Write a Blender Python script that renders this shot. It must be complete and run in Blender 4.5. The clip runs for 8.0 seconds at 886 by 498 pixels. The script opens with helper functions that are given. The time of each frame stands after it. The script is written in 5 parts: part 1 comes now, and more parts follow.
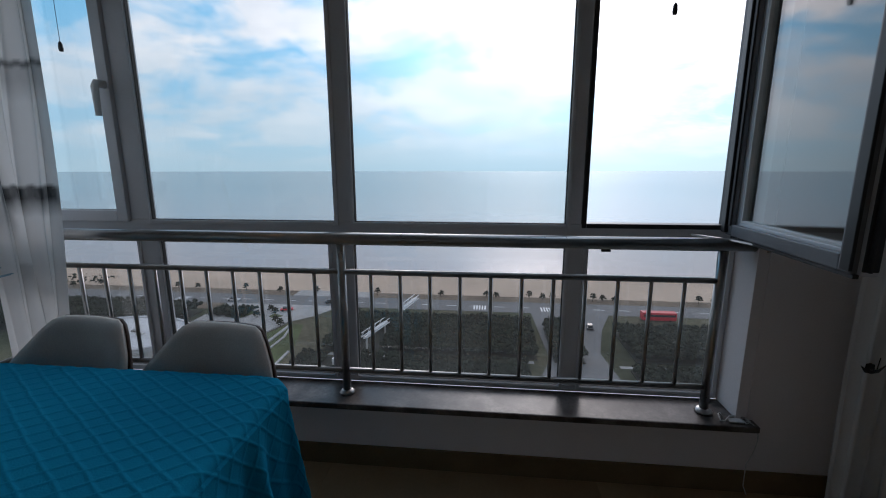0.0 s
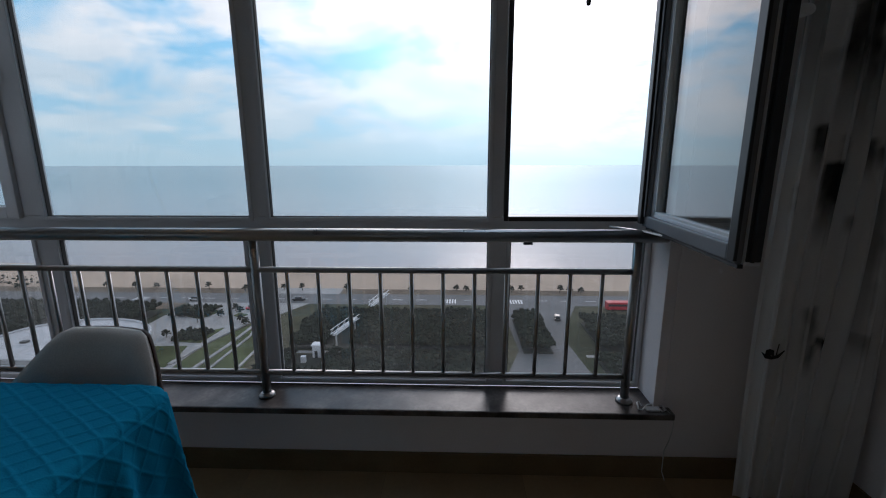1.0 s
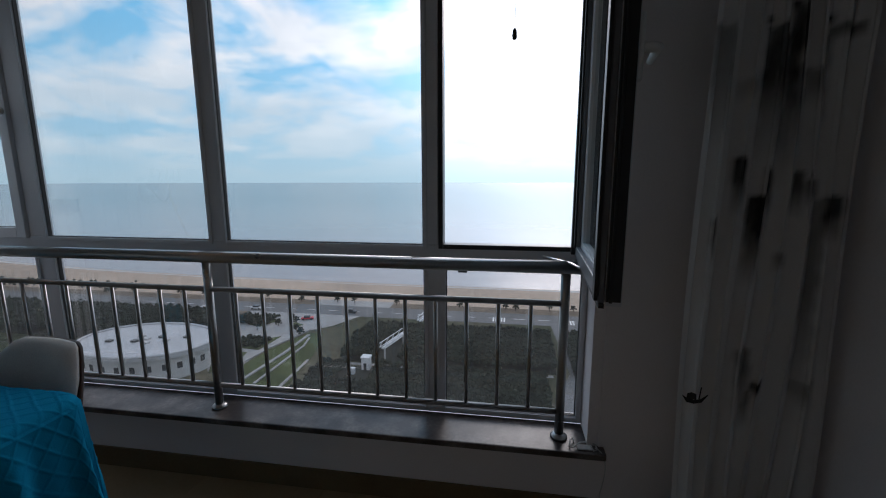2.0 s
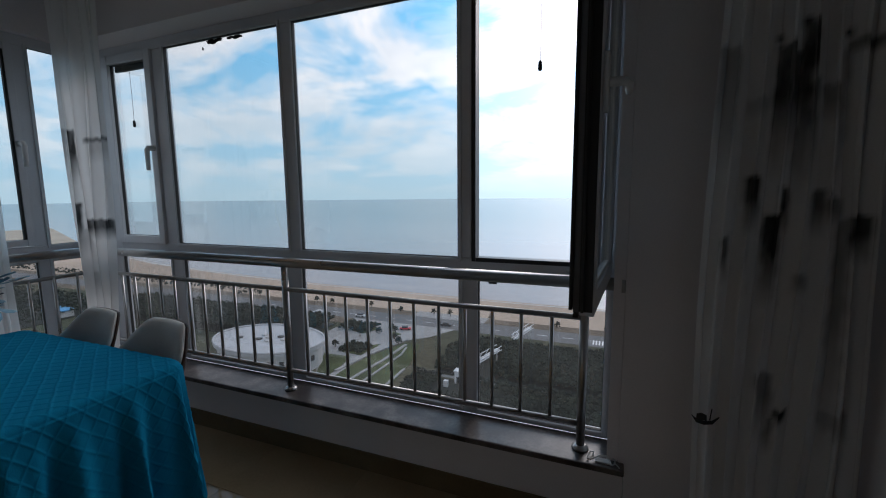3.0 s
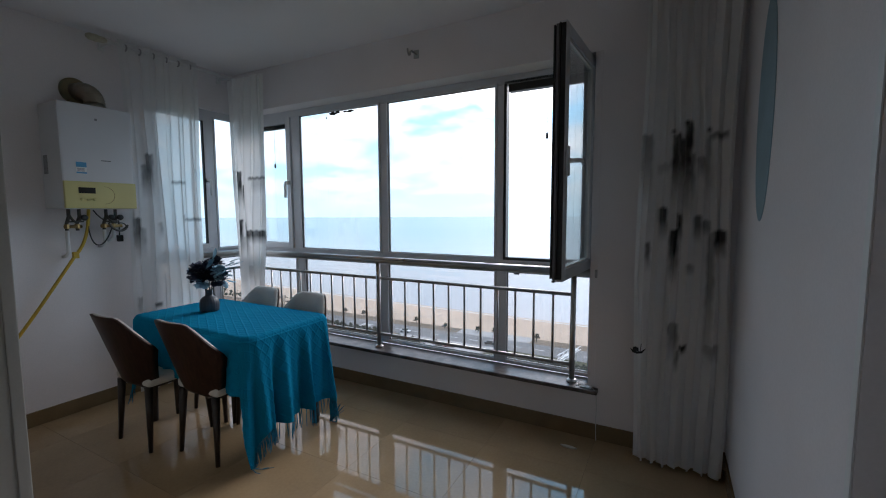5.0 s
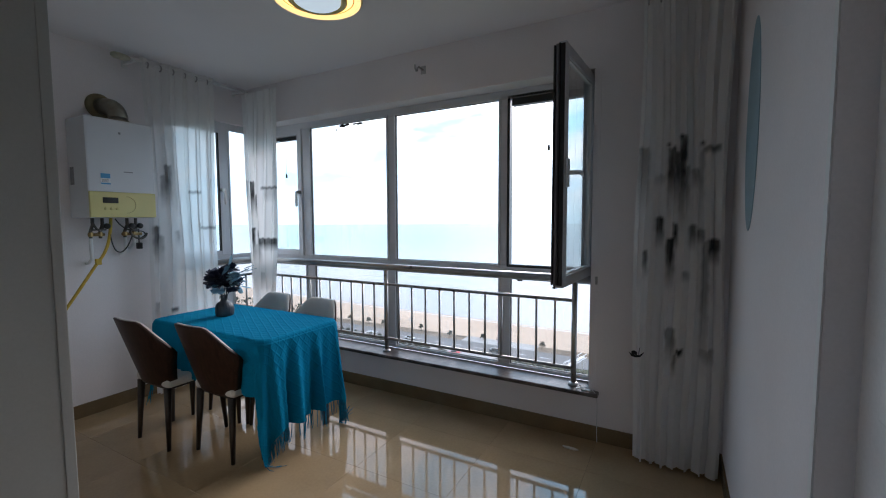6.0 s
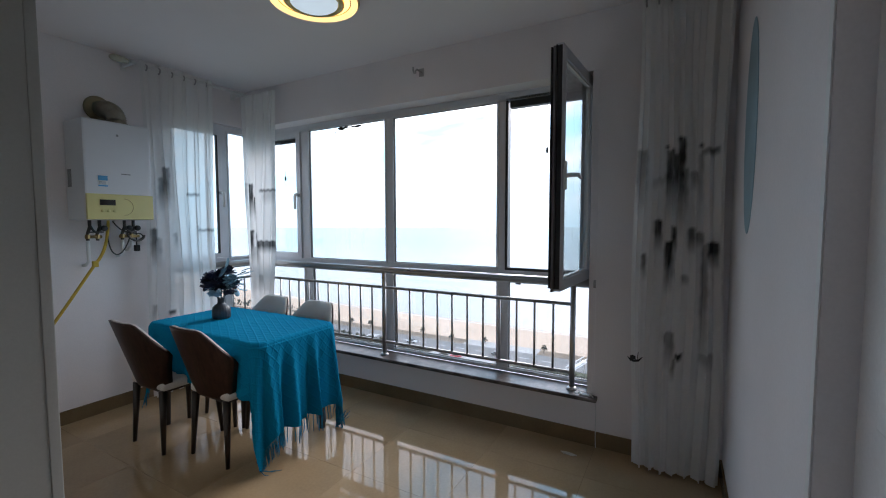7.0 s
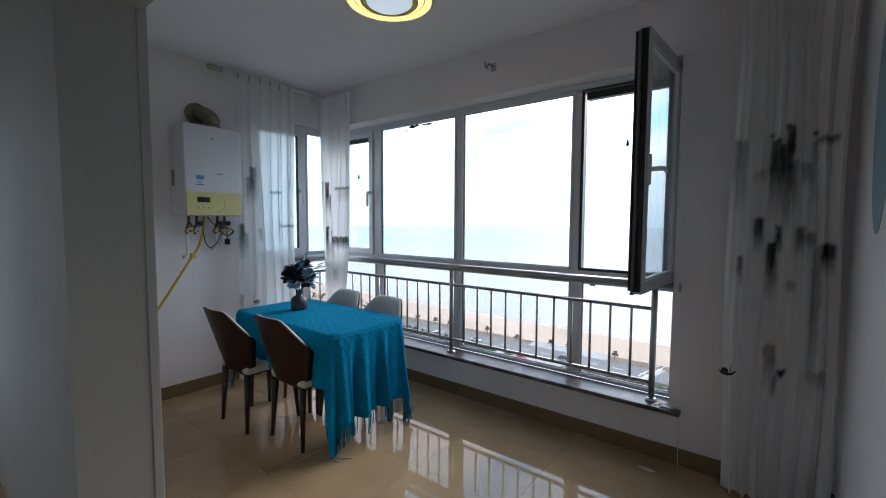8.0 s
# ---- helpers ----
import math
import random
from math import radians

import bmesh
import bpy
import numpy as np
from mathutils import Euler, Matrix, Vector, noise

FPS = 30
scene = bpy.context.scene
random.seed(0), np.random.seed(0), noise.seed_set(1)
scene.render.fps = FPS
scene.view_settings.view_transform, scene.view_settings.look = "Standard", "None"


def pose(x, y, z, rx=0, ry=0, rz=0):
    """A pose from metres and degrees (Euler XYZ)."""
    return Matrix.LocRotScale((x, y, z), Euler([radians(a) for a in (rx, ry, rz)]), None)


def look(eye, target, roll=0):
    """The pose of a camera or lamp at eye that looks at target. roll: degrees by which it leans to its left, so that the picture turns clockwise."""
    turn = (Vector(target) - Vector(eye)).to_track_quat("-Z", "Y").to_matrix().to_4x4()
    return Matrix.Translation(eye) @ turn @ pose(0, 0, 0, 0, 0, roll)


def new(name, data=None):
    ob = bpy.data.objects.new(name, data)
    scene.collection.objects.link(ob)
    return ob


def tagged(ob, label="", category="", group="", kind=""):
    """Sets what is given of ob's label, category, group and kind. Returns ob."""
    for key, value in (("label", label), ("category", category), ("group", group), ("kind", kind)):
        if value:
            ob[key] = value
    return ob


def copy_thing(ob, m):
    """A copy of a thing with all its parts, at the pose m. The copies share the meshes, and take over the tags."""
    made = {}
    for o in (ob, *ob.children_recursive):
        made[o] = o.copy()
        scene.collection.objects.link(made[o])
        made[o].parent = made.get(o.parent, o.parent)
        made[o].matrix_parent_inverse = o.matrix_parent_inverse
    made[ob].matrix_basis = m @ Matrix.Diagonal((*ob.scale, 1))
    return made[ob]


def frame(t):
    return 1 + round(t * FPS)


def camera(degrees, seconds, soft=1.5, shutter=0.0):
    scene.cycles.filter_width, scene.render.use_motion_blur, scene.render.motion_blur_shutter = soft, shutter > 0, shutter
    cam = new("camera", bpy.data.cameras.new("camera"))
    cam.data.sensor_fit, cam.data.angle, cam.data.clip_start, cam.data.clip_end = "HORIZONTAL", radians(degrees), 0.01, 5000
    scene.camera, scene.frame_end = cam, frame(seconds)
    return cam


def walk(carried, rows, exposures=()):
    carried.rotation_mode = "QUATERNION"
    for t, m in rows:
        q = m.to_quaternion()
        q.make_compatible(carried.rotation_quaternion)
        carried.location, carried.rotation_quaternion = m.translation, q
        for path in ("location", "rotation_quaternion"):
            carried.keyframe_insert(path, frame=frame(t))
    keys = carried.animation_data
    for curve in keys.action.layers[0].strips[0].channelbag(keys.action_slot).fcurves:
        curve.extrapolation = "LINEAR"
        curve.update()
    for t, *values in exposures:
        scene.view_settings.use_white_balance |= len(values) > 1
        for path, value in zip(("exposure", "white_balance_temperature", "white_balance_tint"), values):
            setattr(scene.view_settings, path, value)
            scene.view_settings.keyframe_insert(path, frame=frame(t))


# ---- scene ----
cam = camera(92.6, 8.0, soft=1.1)
PATH = [
    (0, (-0.169, 0.594, 1.364), (-0.373, 2.547, 0.982), -0.1),
    (0.5, (-0.126, 0.574, 1.36), (-0.204, 2.525, 0.926), -0.2),
    (1, (0.037, 0.658, 1.355), (-0.026, 2.615, 0.947), -0.1),
    (1.2, (0.168, 0.716, 1.359), (0.09, 2.677, 0.971), -0.0),
    (2.5, (0.704, 0.625, 1.422), (0.177, 2.532, 1.125), -0.4),
    (3, (0.864, 0.556, 1.42), (0.118, 2.394, 1.165), -0.5),
    (3.5, (0.913, 0.298, 1.423), (0.048, 2.087, 1.2), -0.5),
    (4, (0.999, -0.031, 1.428), (0.079, 1.734, 1.236), -0.3),
    (4.5, (1.186, -0.285, 1.436), (0.253, 1.475, 1.252), -0.2),
    (6, (1.351, -0.547, 1.457), (0.387, 1.2, 1.319), -0.2),
    (6.5, (1.358, -0.536, 1.452), (0.389, 1.209, 1.322), -0.1),
    (7, (1.369, -0.517, 1.454), (0.397, 1.226, 1.331), -0.1),
    (7.5, (1.365, -0.514, 1.455), (0.345, 1.201, 1.33), 0.1),
    (8, (1.329, -0.498, 1.444), (0.099, 1.074, 1.314), 0.3),
]
EXPOSURES = [(0.0, 0.10, 6400, 18), (0.5, 0.14, 6400, 18), (2.5, 0.10, 6420, 18), (3.5, 0.32, 6600, 18), (4.5, 0.91, 6500, 18), (6.0, 1.63, 6400, 18), (7.0, 1.74, 6400, 18), (8.0, 1.71, 6400, 18)]
walk(cam, [(t, look(eye, target, roll)) for t, eye, target, roll in PATH], EXPOSURES)

# ---------------------------------------------------------------- sky and sun
SUN_AZ, SUN_EL = radians(6), radians(25)      # azimuth from +y towards +x
world = bpy.data.worlds.new("world")
scene.world = world
world.use_nodes = True
wn, wl = world.node_tree.nodes, world.node_tree.links
wn.clear()


def wmath(op, a, b=None, clamp=False):
    n = wn.new("ShaderNodeMath")
    n.operation, n.use_clamp = op, clamp
    for i, v in enumerate((a, b)):
        if v is None:
            continue
        if isinstance(v, (int, float)):
            n.inputs[i].default_value = v
        else:
            wl.new(v, n.inputs[i])
    return n.outputs[0]


def wramp(fac, stops):
    n = wn.new("ShaderNodeValToRGB")
    e = n.color_ramp.elements
    while len(e) < len(stops):
        e.new(0.5)
    for el, (p, c) in zip(e, stops):
        el.position, el.color = p, (*c, 1)
    wl.new(fac, n.inputs[0])
    return n.outputs[0]


def wmix(fac, a, b):
    n = wn.new("ShaderNodeMix")
    n.data_type = "RGBA"
    for i, v in ((0, fac), (6, a), (7, b)):
        if isinstance(v, (int, float)):
            n.inputs[i].default_value = v
        elif isinstance(v, tuple):
            n.inputs[i].default_value = (*v, 1)
        else:
            wl.new(v, n.inputs[i])
    return n.outputs[2]


sky = wn.new("ShaderNodeTexSky")
sky.sky_type, sky.sun_disc = "NISHITA", False
sky.sun_elevation, sky.sun_rotation = SUN_EL, SUN_AZ
sky.air_density, sky.dust_density, sky.ozone_density = 1.0, 1.2, 2.0
coord = wn.new("ShaderNodeTexCoord")
sep = wn.new("ShaderNodeSeparateXYZ")
wl.new(coord.outputs["Generated"], sep.inputs[0])
dx, dy, dz = sep.outputs
up = wmath("ADD", wmath("MAXIMUM", dz, 0.0), 0.25)
comb = wn.new("ShaderNodeCombineXYZ")
wl.new(wmath("DIVIDE", dx, up), comb.inputs[0])
wl.new(wmath("DIVIDE", dy, up), comb.inputs[1])
comb.inputs[2].default_value = 3.7
cloud = wn.new("ShaderNodeTexNoise")
cloud.inputs["Scale"].default_value = 2.1
cloud.inputs["Detail"].default_value = 8
cloud.inputs["Roughness"].default_value = 0.55
cloud.inputs["Distortion"].default_value = 0.35
wl.new(comb.outputs[0], cloud.inputs["Vector"])
# brightness of the cloud deck rises towards the hidden sun
sunv = wn.new("ShaderNodeVectorMath")
sunv.operation = "DOT_PRODUCT"
wl.new(coord.outputs["Generated"], sunv.inputs[0])
sunv.inputs[1].default_value = (math.sin(SUN_AZ) * math.cos(SUN_EL), math.cos(SUN_AZ) * math.cos(SUN_EL), math.sin(SUN_EL))
near_sun = wmath("POWER", wmath("MAXIMUM", sunv.outputs["Value"], 0.0), 16.0)
cover = wramp(wmath("ADD", cloud.outputs[0], wmath("MULTIPLY", near_sun, 0.10)), [(0.40, (0, 0, 0)), (0.56, (1, 1, 1))])
skyc = wn.new("ShaderNodeVectorMath")
skyc.operation = "SCALE"
wl.new(sky.outputs[0], skyc.inputs[0])
skyc.inputs[3].default_value = 0.10
blue = wmix(0.80, skyc.outputs[0], (0.17, 0.62, 0.98))
shade = wn.new("ShaderNodeTexNoise")
shade.inputs["Scale"].default_value = 2.6
shade.inputs["Detail"].default_value = 5
wl.new(comb.outputs[0], shade.inputs["Vector"])
white = wmix(wramp(shade.outputs[0], [(0.35, (0, 0, 0)), (0.65, (1, 1, 1))]), (0.76, 0.82, 0.89), (1.10, 1.06, 1.05))
deck = wmix(cover, blue, white)
hazed = wmix(wramp(dz, [(0.0, (1, 1, 1)), (0.06, (0.72, 0.72, 0.72)), (0.32, (0, 0, 0))]), deck, (0.47, 0.65, 0.74))
glow = wn.new("ShaderNodeVectorMath")
glow.operation = "SCALE"
wl.new(hazed, glow.inputs[0])
wl.new(wmath("ADD", wmath("MULTIPLY", near_sun, 1.25), 1.0), glow.inputs[3])
backg = wn.new("ShaderNodeBackground")
wl.new(glow.outputs[0], backg.inputs[0])
backg.inputs[1].default_value = 1.24
wout = wn.new("ShaderNodeOutputWorld")
wl.new(backg.outputs[0], wout.inputs[0])

sun_data = bpy.data.lights.new("sun", "SUN")
sun_data.energy, sun_data.angle, sun_data.color = 0.6, radians(20), (1.0, 0.96, 0.9)
sun = new("sun", sun_data)
sun.matrix_world = look((0, 0, 0), (-math.sin(SUN_AZ) * math.cos(SUN_EL), -math.cos(SUN_AZ) * math.cos(SUN_EL), -math.sin(SUN_EL)))


# ---------------------------------------------------------------- materials
def material(name, color, rough=0.5, metal=0.0, vary=0.0, scale=8.0, fine=0.0, fine_scale=120.0, bump=0.0, bump_scale=60.0,
             stretch=(1, 1, 1), rand=0.0, coat=0.0, rough_vary=0.0, second=None):
    """Principled surface with variation at two scales and a bump."""
    m = bpy.data.materials.new(name)
    m.use_nodes = True
    n, l = m.node_tree.nodes, m.node_tree.links
    b = n["Principled BSDF"]
    b.inputs["Base Color"].default_value = (*color, 1)
    b.inputs["Roughness"].default_value, b.inputs["Metallic"].default_value = rough, metal
    b.inputs["Coat Weight"].default_value = coat
    tc = n.new("ShaderNodeTexCoord")
    mp = n.new("ShaderNodeMapping")
    mp.inputs["Scale"].default_value = stretch
    l.new(tc.outputs["Object"], mp.inputs[0])

    def tex(sc, detail=4):
        t = n.new("ShaderNodeTexNoise")
        t.inputs["Scale"].default_value, t.inputs["Detail"].default_value = sc, detail
        l.new(mp.outputs[0], t.inputs["Vector"])
        return t.outputs[0]

    cur = None

    def mul(prev, fac_out, amount):
        hs = n.new("ShaderNodeMix")
        hs.data_type, hs.blend_type = "RGBA", "MULTIPLY"
        hs.inputs[0].default_value = 1.0
        if prev is None:
            hs.inputs[6].default_value = (*color, 1)
        else:
            l.new(prev, hs.inputs[6])
        r = n.new("ShaderNodeMapRange")
        r.inputs[1].default_value, r.inputs[2].default_value = 0.3, 0.7
        r.inputs[3].default_value, r.inputs[4].default_value = 1 - amount, 1 + amount
        l.new(fac_out, r.inputs[0])
        l.new(r.outputs[0], hs.inputs[7])
        return hs.outputs[2]

    if second:
        mx = n.new("ShaderNodeMix")
        mx.data_type = "RGBA"
        mx.inputs[6].default_value, mx.inputs[7].default_value = (*color, 1), (*second, 1)
        rp = n.new("ShaderNodeMapRange")
        rp.inputs[1].default_value, rp.inputs[2].default_value = 0.42, 0.6
        l.new(tex(scale * 0.7, 6), rp.inputs[0])
        l.new(rp.outputs[0], mx.inputs[0])
        cur = mx.outputs[2]
    if vary:
        cur = mul(cur, tex(scale), vary)
    if fine:
        cur = mul(cur, tex(fine_scale, 2), fine)
    if rand:
        oi = n.new("ShaderNodeObjectInfo")
        cur = mul(cur, oi.outputs["Random"], rand)
    if cur is not None:
        l.new(cur, b.inputs["Base Color"])
    if rough_vary:
        r = n.new("ShaderNodeMapRange")
        r.inputs[3].default_value, r.inputs[4].default_value = max(rough - rough_vary, 0.02), rough + rough_vary
        l.new(tex(scale * 1.7), r.inputs[0])
        l.new(r.outputs[0], b.inputs["Roughness"])
    if bump:
        bp = n.new("ShaderNodeBump")
        bp.inputs["Strength"].default_value, bp.inputs["Distance"].default_value = 1.0, bump
        l.new(tex(bump_scale), bp.inputs["Height"])
        l.new(bp.outputs[0], b.inputs["Normal"])
    return m


def emitter(name, color, strength):
    m = bpy.data.materials.new(name)
    m.use_nodes = True
    b = m.node_tree.nodes["Principled BSDF"]
    b.inputs["Base Color"].default_value = (*color, 1)
    b.inputs["Emission Color"].default_value, b.inputs["Emission Strength"].default_value = (*color, 1), strength
    return m


PLASTER = material("plaster", (0.805, 0.762, 0.768), 0.85, vary=0.05, scale=1.3, fine=0.02, bump=0.0002, bump_scale=60)
# Beige tone, darkened further to offset light from the hall's added opening.
JAMB = material("beige_wall_darkened", (0.41, 0.405, 0.37), 0.8, vary=0.05, scale=1.5, fine=0.02, bump=0.0002, bump_scale=60)
CEILING = material("ceiling_paint", (0.86, 0.822, 0.832), 0.9, vary=0.03, scale=1.0, bump=0.0004, bump_scale=70)
TILE = material("polished_tile", (0.360, 0.255, 0.148), 0.05, vary=0.10, scale=3.0, fine=0.04, fine_scale=60, rand=0.03, rough_vary=0.012)
GROUT = material("grout", (0.24, 0.17, 0.10), 0.5, vary=0.2, scale=14)
SKIRT = material("skirting_tile", (0.185, 0.128, 0.070), 0.22, vary=0.12, scale=6, fine=0.05)
OUTERGREY = material("dark_grey_outer_plastic", (0.17, 0.175, 0.19), 0.4, vary=0.06, scale=7, fine=0.03)
UPVC = material("window_plastic", (0.62, 0.63, 0.66), 0.38, vary=0.04, scale=7, fine=0.02)
BLACK = material("black_aluminium", (0.018, 0.018, 0.02), 0.45, vary=0.2, scale=12)
RUBBER = material("gasket", (0.02, 0.02, 0.02), 0.7, vary=0.15, scale=20)
STEEL = material("stainless_steel", (0.43, 0.425, 0.42), 0.30, metal=1.0, vary=0.06, scale=10, fine=0.05, stretch=(1, 1, 1), rough_vary=0.06)
MARBLE = material("brown_marble", (0.046, 0.038, 0.036), 0.36, vary=0.35, scale=9, fine=0.25, fine_scale=70, rough_vary=0.08, second=(0.125, 0.108, 0.102))
WOOD = material("walnut", (0.034, 0.0150, 0.0095), 0.45, vary=0.35, scale=4, fine=0.2, fine_scale=30, stretch=(14, 14, 1.2), rand=0.10)
WOOD.node_tree.nodes["Principled BSDF"].inputs["Specular IOR Level"].default_value = 0.22
DARKWOOD = material("dark_leg_wood", (0.022, 0.014, 0.011), 0.45, vary=0.3, scale=5, stretch=(8, 8, 1))
LEATHER = material("grey_beige_upholstery", (0.61, 0.58, 0.54), 0.58, vary=0.08, scale=7, fine=0.08, fine_scale=240, bump=0.0008, bump_scale=260)
BOILER = material("white_enamel", (0.64, 0.64, 0.66), 0.28, vary=0.02, scale=4)
YELLOW = material("pale_yellow_plastic", (0.62, 0.55, 0.23), 0.35, vary=0.04, scale=6)
YHOSE = material("yellow_gas_hose", (0.55, 0.37, 0.04), 0.45, vary=0.12, scale=25)
BRASS = material("brass", (0.30, 0.20, 0.09), 0.4, metal=1.0, vary=0.15, scale=30)
DARKPIPE = material("dark_pipe", (0.09, 0.085, 0.08), 0.45, metal=0.6, vary=0.2, scale=20)
FLUE = material("flue_foil", (0.34, 0.31, 0.25), 0.35, metal=0.9, vary=0.2, scale=18)
FLUEY = material("flue_gasket", (0.24, 0.20, 0.11), 0.6, vary=0.2, scale=14)
WPLASTIC = material("white_plastic", (0.75, 0.75, 0.74), 0.4, vary=0.04, scale=10)
GREYLABEL = material("grey_label", (0.22, 0.22, 0.23), 0.5, vary=0.25, scale=60)
BLUELABEL = material("blue_label", (0.06, 0.30, 0.55), 0.5, vary=0.1, scale=40)
DISPLAY = material("dark_display", (0.02, 0.018, 0.016), 0.12, vary=0.1, scale=20)
VASE = material("slate_ceramic", (0.036, 0.042, 0.054), 0.42, vary=0.25, scale=16, fine=0.15, bump=0.001, bump_scale=80)
NAVY = material("navy_petal", (0.018, 0.026, 0.062), 0.6, vary=0.4, scale=30, rand=0.25)
PALEBLUE = material("pale_blue_petal", (0.20, 0.36, 0.45), 0.6, vary=0.3, scale=30, rand=0.3)
STEM = material("dark_stem", (0.02, 0.03, 0.035), 0.6, vary=0.3, scale=40)
SKYBLUE = material("pale_blue_paint", (0.25, 0.37, 0.43), 0.5, vary=0.08, scale=5)
GOLD = material("gold_trim", (0.62, 0.47, 0.20), 0.32, metal=0.8, vary=0.1, scale=20)
LAMPRING = emitter("lamp_ring_glow", (1.0, 0.70, 0.27), 0.42)
LAMPCORE = emitter("lamp_core_glow", (0.62, 0.76, 0.82), 0.22)
DOORMAT = material("door_laminate", (0.74, 0.72, 0.72), 0.25, vary=0.06, scale=2, fine=0.03)
PAPER = material("paper_scrap", (0.6, 0.57, 0.5), 0.8, vary=0.1, scale=50)
GRIME = material("dead_leaf", (0.015, 0.012, 0.01), 0.9, vary=0.3, scale=50)
CABLE = material("white_cable", (0.6, 0.6, 0.6), 0.5, vary=0.1, scale=50)
BLACKCABLE = material("black_cable", (0.015, 0.015, 0.015), 0.5, vary=0.1, scale=50)


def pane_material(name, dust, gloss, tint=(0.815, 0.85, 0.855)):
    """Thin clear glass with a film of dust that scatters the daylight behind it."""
    m = bpy.data.materials.new(name)
    m.use_nodes = True
    n, l = m.node_tree.nodes, m.node_tree.links
    n.clear()
    out, mix = n.new("ShaderNodeOutputMaterial"), n.new("ShaderNodeMixShader")
    tr, gl = n.new("ShaderNodeBsdfTransparent"), n.new("ShaderNodeBsdfGlossy")
    tr.inputs[0].default_value = (*tint, 1)
    gl.inputs["Roughness"].default_value = 0.02
    lw = n.new("ShaderNodeLayerWeight")
    pw, sc = n.new("ShaderNodeMath"), n.new("ShaderNodeMath")
    pw.operation, sc.operation = "POWER", "MULTIPLY_ADD"
    pw.inputs[1].default_value = 2.6
    sc.inputs[1].default_value, sc.inputs[2].default_value = 0.85, gloss
    l.new(lw.outputs["Facing"], pw.inputs[0])
    l.new(pw.outputs[0], sc.inputs[0])
    l.new(sc.outputs[0], mix.inputs[0])
    l.new(tr.outputs[0], mix.inputs[1])
    l.new(gl.outputs[0], mix.inputs[2])
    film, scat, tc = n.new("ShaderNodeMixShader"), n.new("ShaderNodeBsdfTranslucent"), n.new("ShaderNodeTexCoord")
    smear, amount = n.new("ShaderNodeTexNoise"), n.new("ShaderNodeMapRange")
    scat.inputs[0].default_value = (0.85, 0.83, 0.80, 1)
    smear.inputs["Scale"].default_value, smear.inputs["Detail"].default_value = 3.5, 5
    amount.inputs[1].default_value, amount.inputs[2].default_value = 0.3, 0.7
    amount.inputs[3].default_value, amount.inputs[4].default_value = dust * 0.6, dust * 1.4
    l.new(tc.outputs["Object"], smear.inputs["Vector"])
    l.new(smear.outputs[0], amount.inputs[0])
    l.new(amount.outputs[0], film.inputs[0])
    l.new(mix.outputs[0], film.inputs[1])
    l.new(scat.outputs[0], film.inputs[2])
    l.new(film.outputs[0], out.inputs[0])
    return m


FINIAL = material("dull_gold_paint", (0.45, 0.43, 0.33), 0.45, vary=0.15, scale=30)
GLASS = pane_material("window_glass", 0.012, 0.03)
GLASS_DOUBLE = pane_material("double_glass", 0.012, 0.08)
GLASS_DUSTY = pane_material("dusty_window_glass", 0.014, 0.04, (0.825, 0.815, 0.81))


def cloth_material():
    """Teal throw with a knitted grain, laid out in cloth metres."""
    m = bpy.data.materials.new("teal_throw")
    m.use_nodes = True
    n, l = m.node_tree.nodes, m.node_tree.links
    b = n["Principled BSDF"]
    b.inputs["Roughness"].default_value = 0.85
    b.inputs["Specular IOR Level"].default_value = 0.03
    uv = n.new("ShaderNodeUVMap")
    uv.uv_map = "cloth"

    def mth(op, a, c):
        k = n.new("ShaderNodeMath")
        k.operation = op
        for i, v in enumerate((a, c)):
            if isinstance(v, (int, float)):
                k.inputs[i].default_value = v
            else:
                l.new(v, k.inputs[i])
        return k.outputs[0]

    weave = n.new("ShaderNodeTexNoise")
    weave.inputs["Scale"].default_value = 260
    l.new(uv.outputs[0], weave.inputs["Vector"])
    bp = n.new("ShaderNodeBump")
    bp.inputs["Distance"].default_value = 0.0009
    l.new(weave.outputs[0], bp.inputs["Height"])
    l.new(bp.outputs[0], b.inputs["Normal"])
    blot = n.new("ShaderNodeTexNoise")
    blot.inputs["Scale"].default_value = 5
    l.new(uv.outputs[0], blot.inputs["Vector"])
    mx = n.new("ShaderNodeMix")
    mx.data_type = "RGBA"
    mx.inputs[6].default_value, mx.inputs[7].default_value = (0.0, 0.170, 0.312, 1), (0.0, 0.246, 0.428, 1)
    l.new(mth("ADD", mth("MULTIPLY", blot.outputs[0], 0.6), mth("MULTIPLY", weave.outputs[0], 0.4)), mx.inputs[0])
    l.new(mx.outputs[2], b.inputs["Base Color"])
    return m


TEAL = cloth_material()
TEALYARN = material("teal_yarn", (0.0, 0.16, 0.28), 0.85, vary=0.3, scale=60)


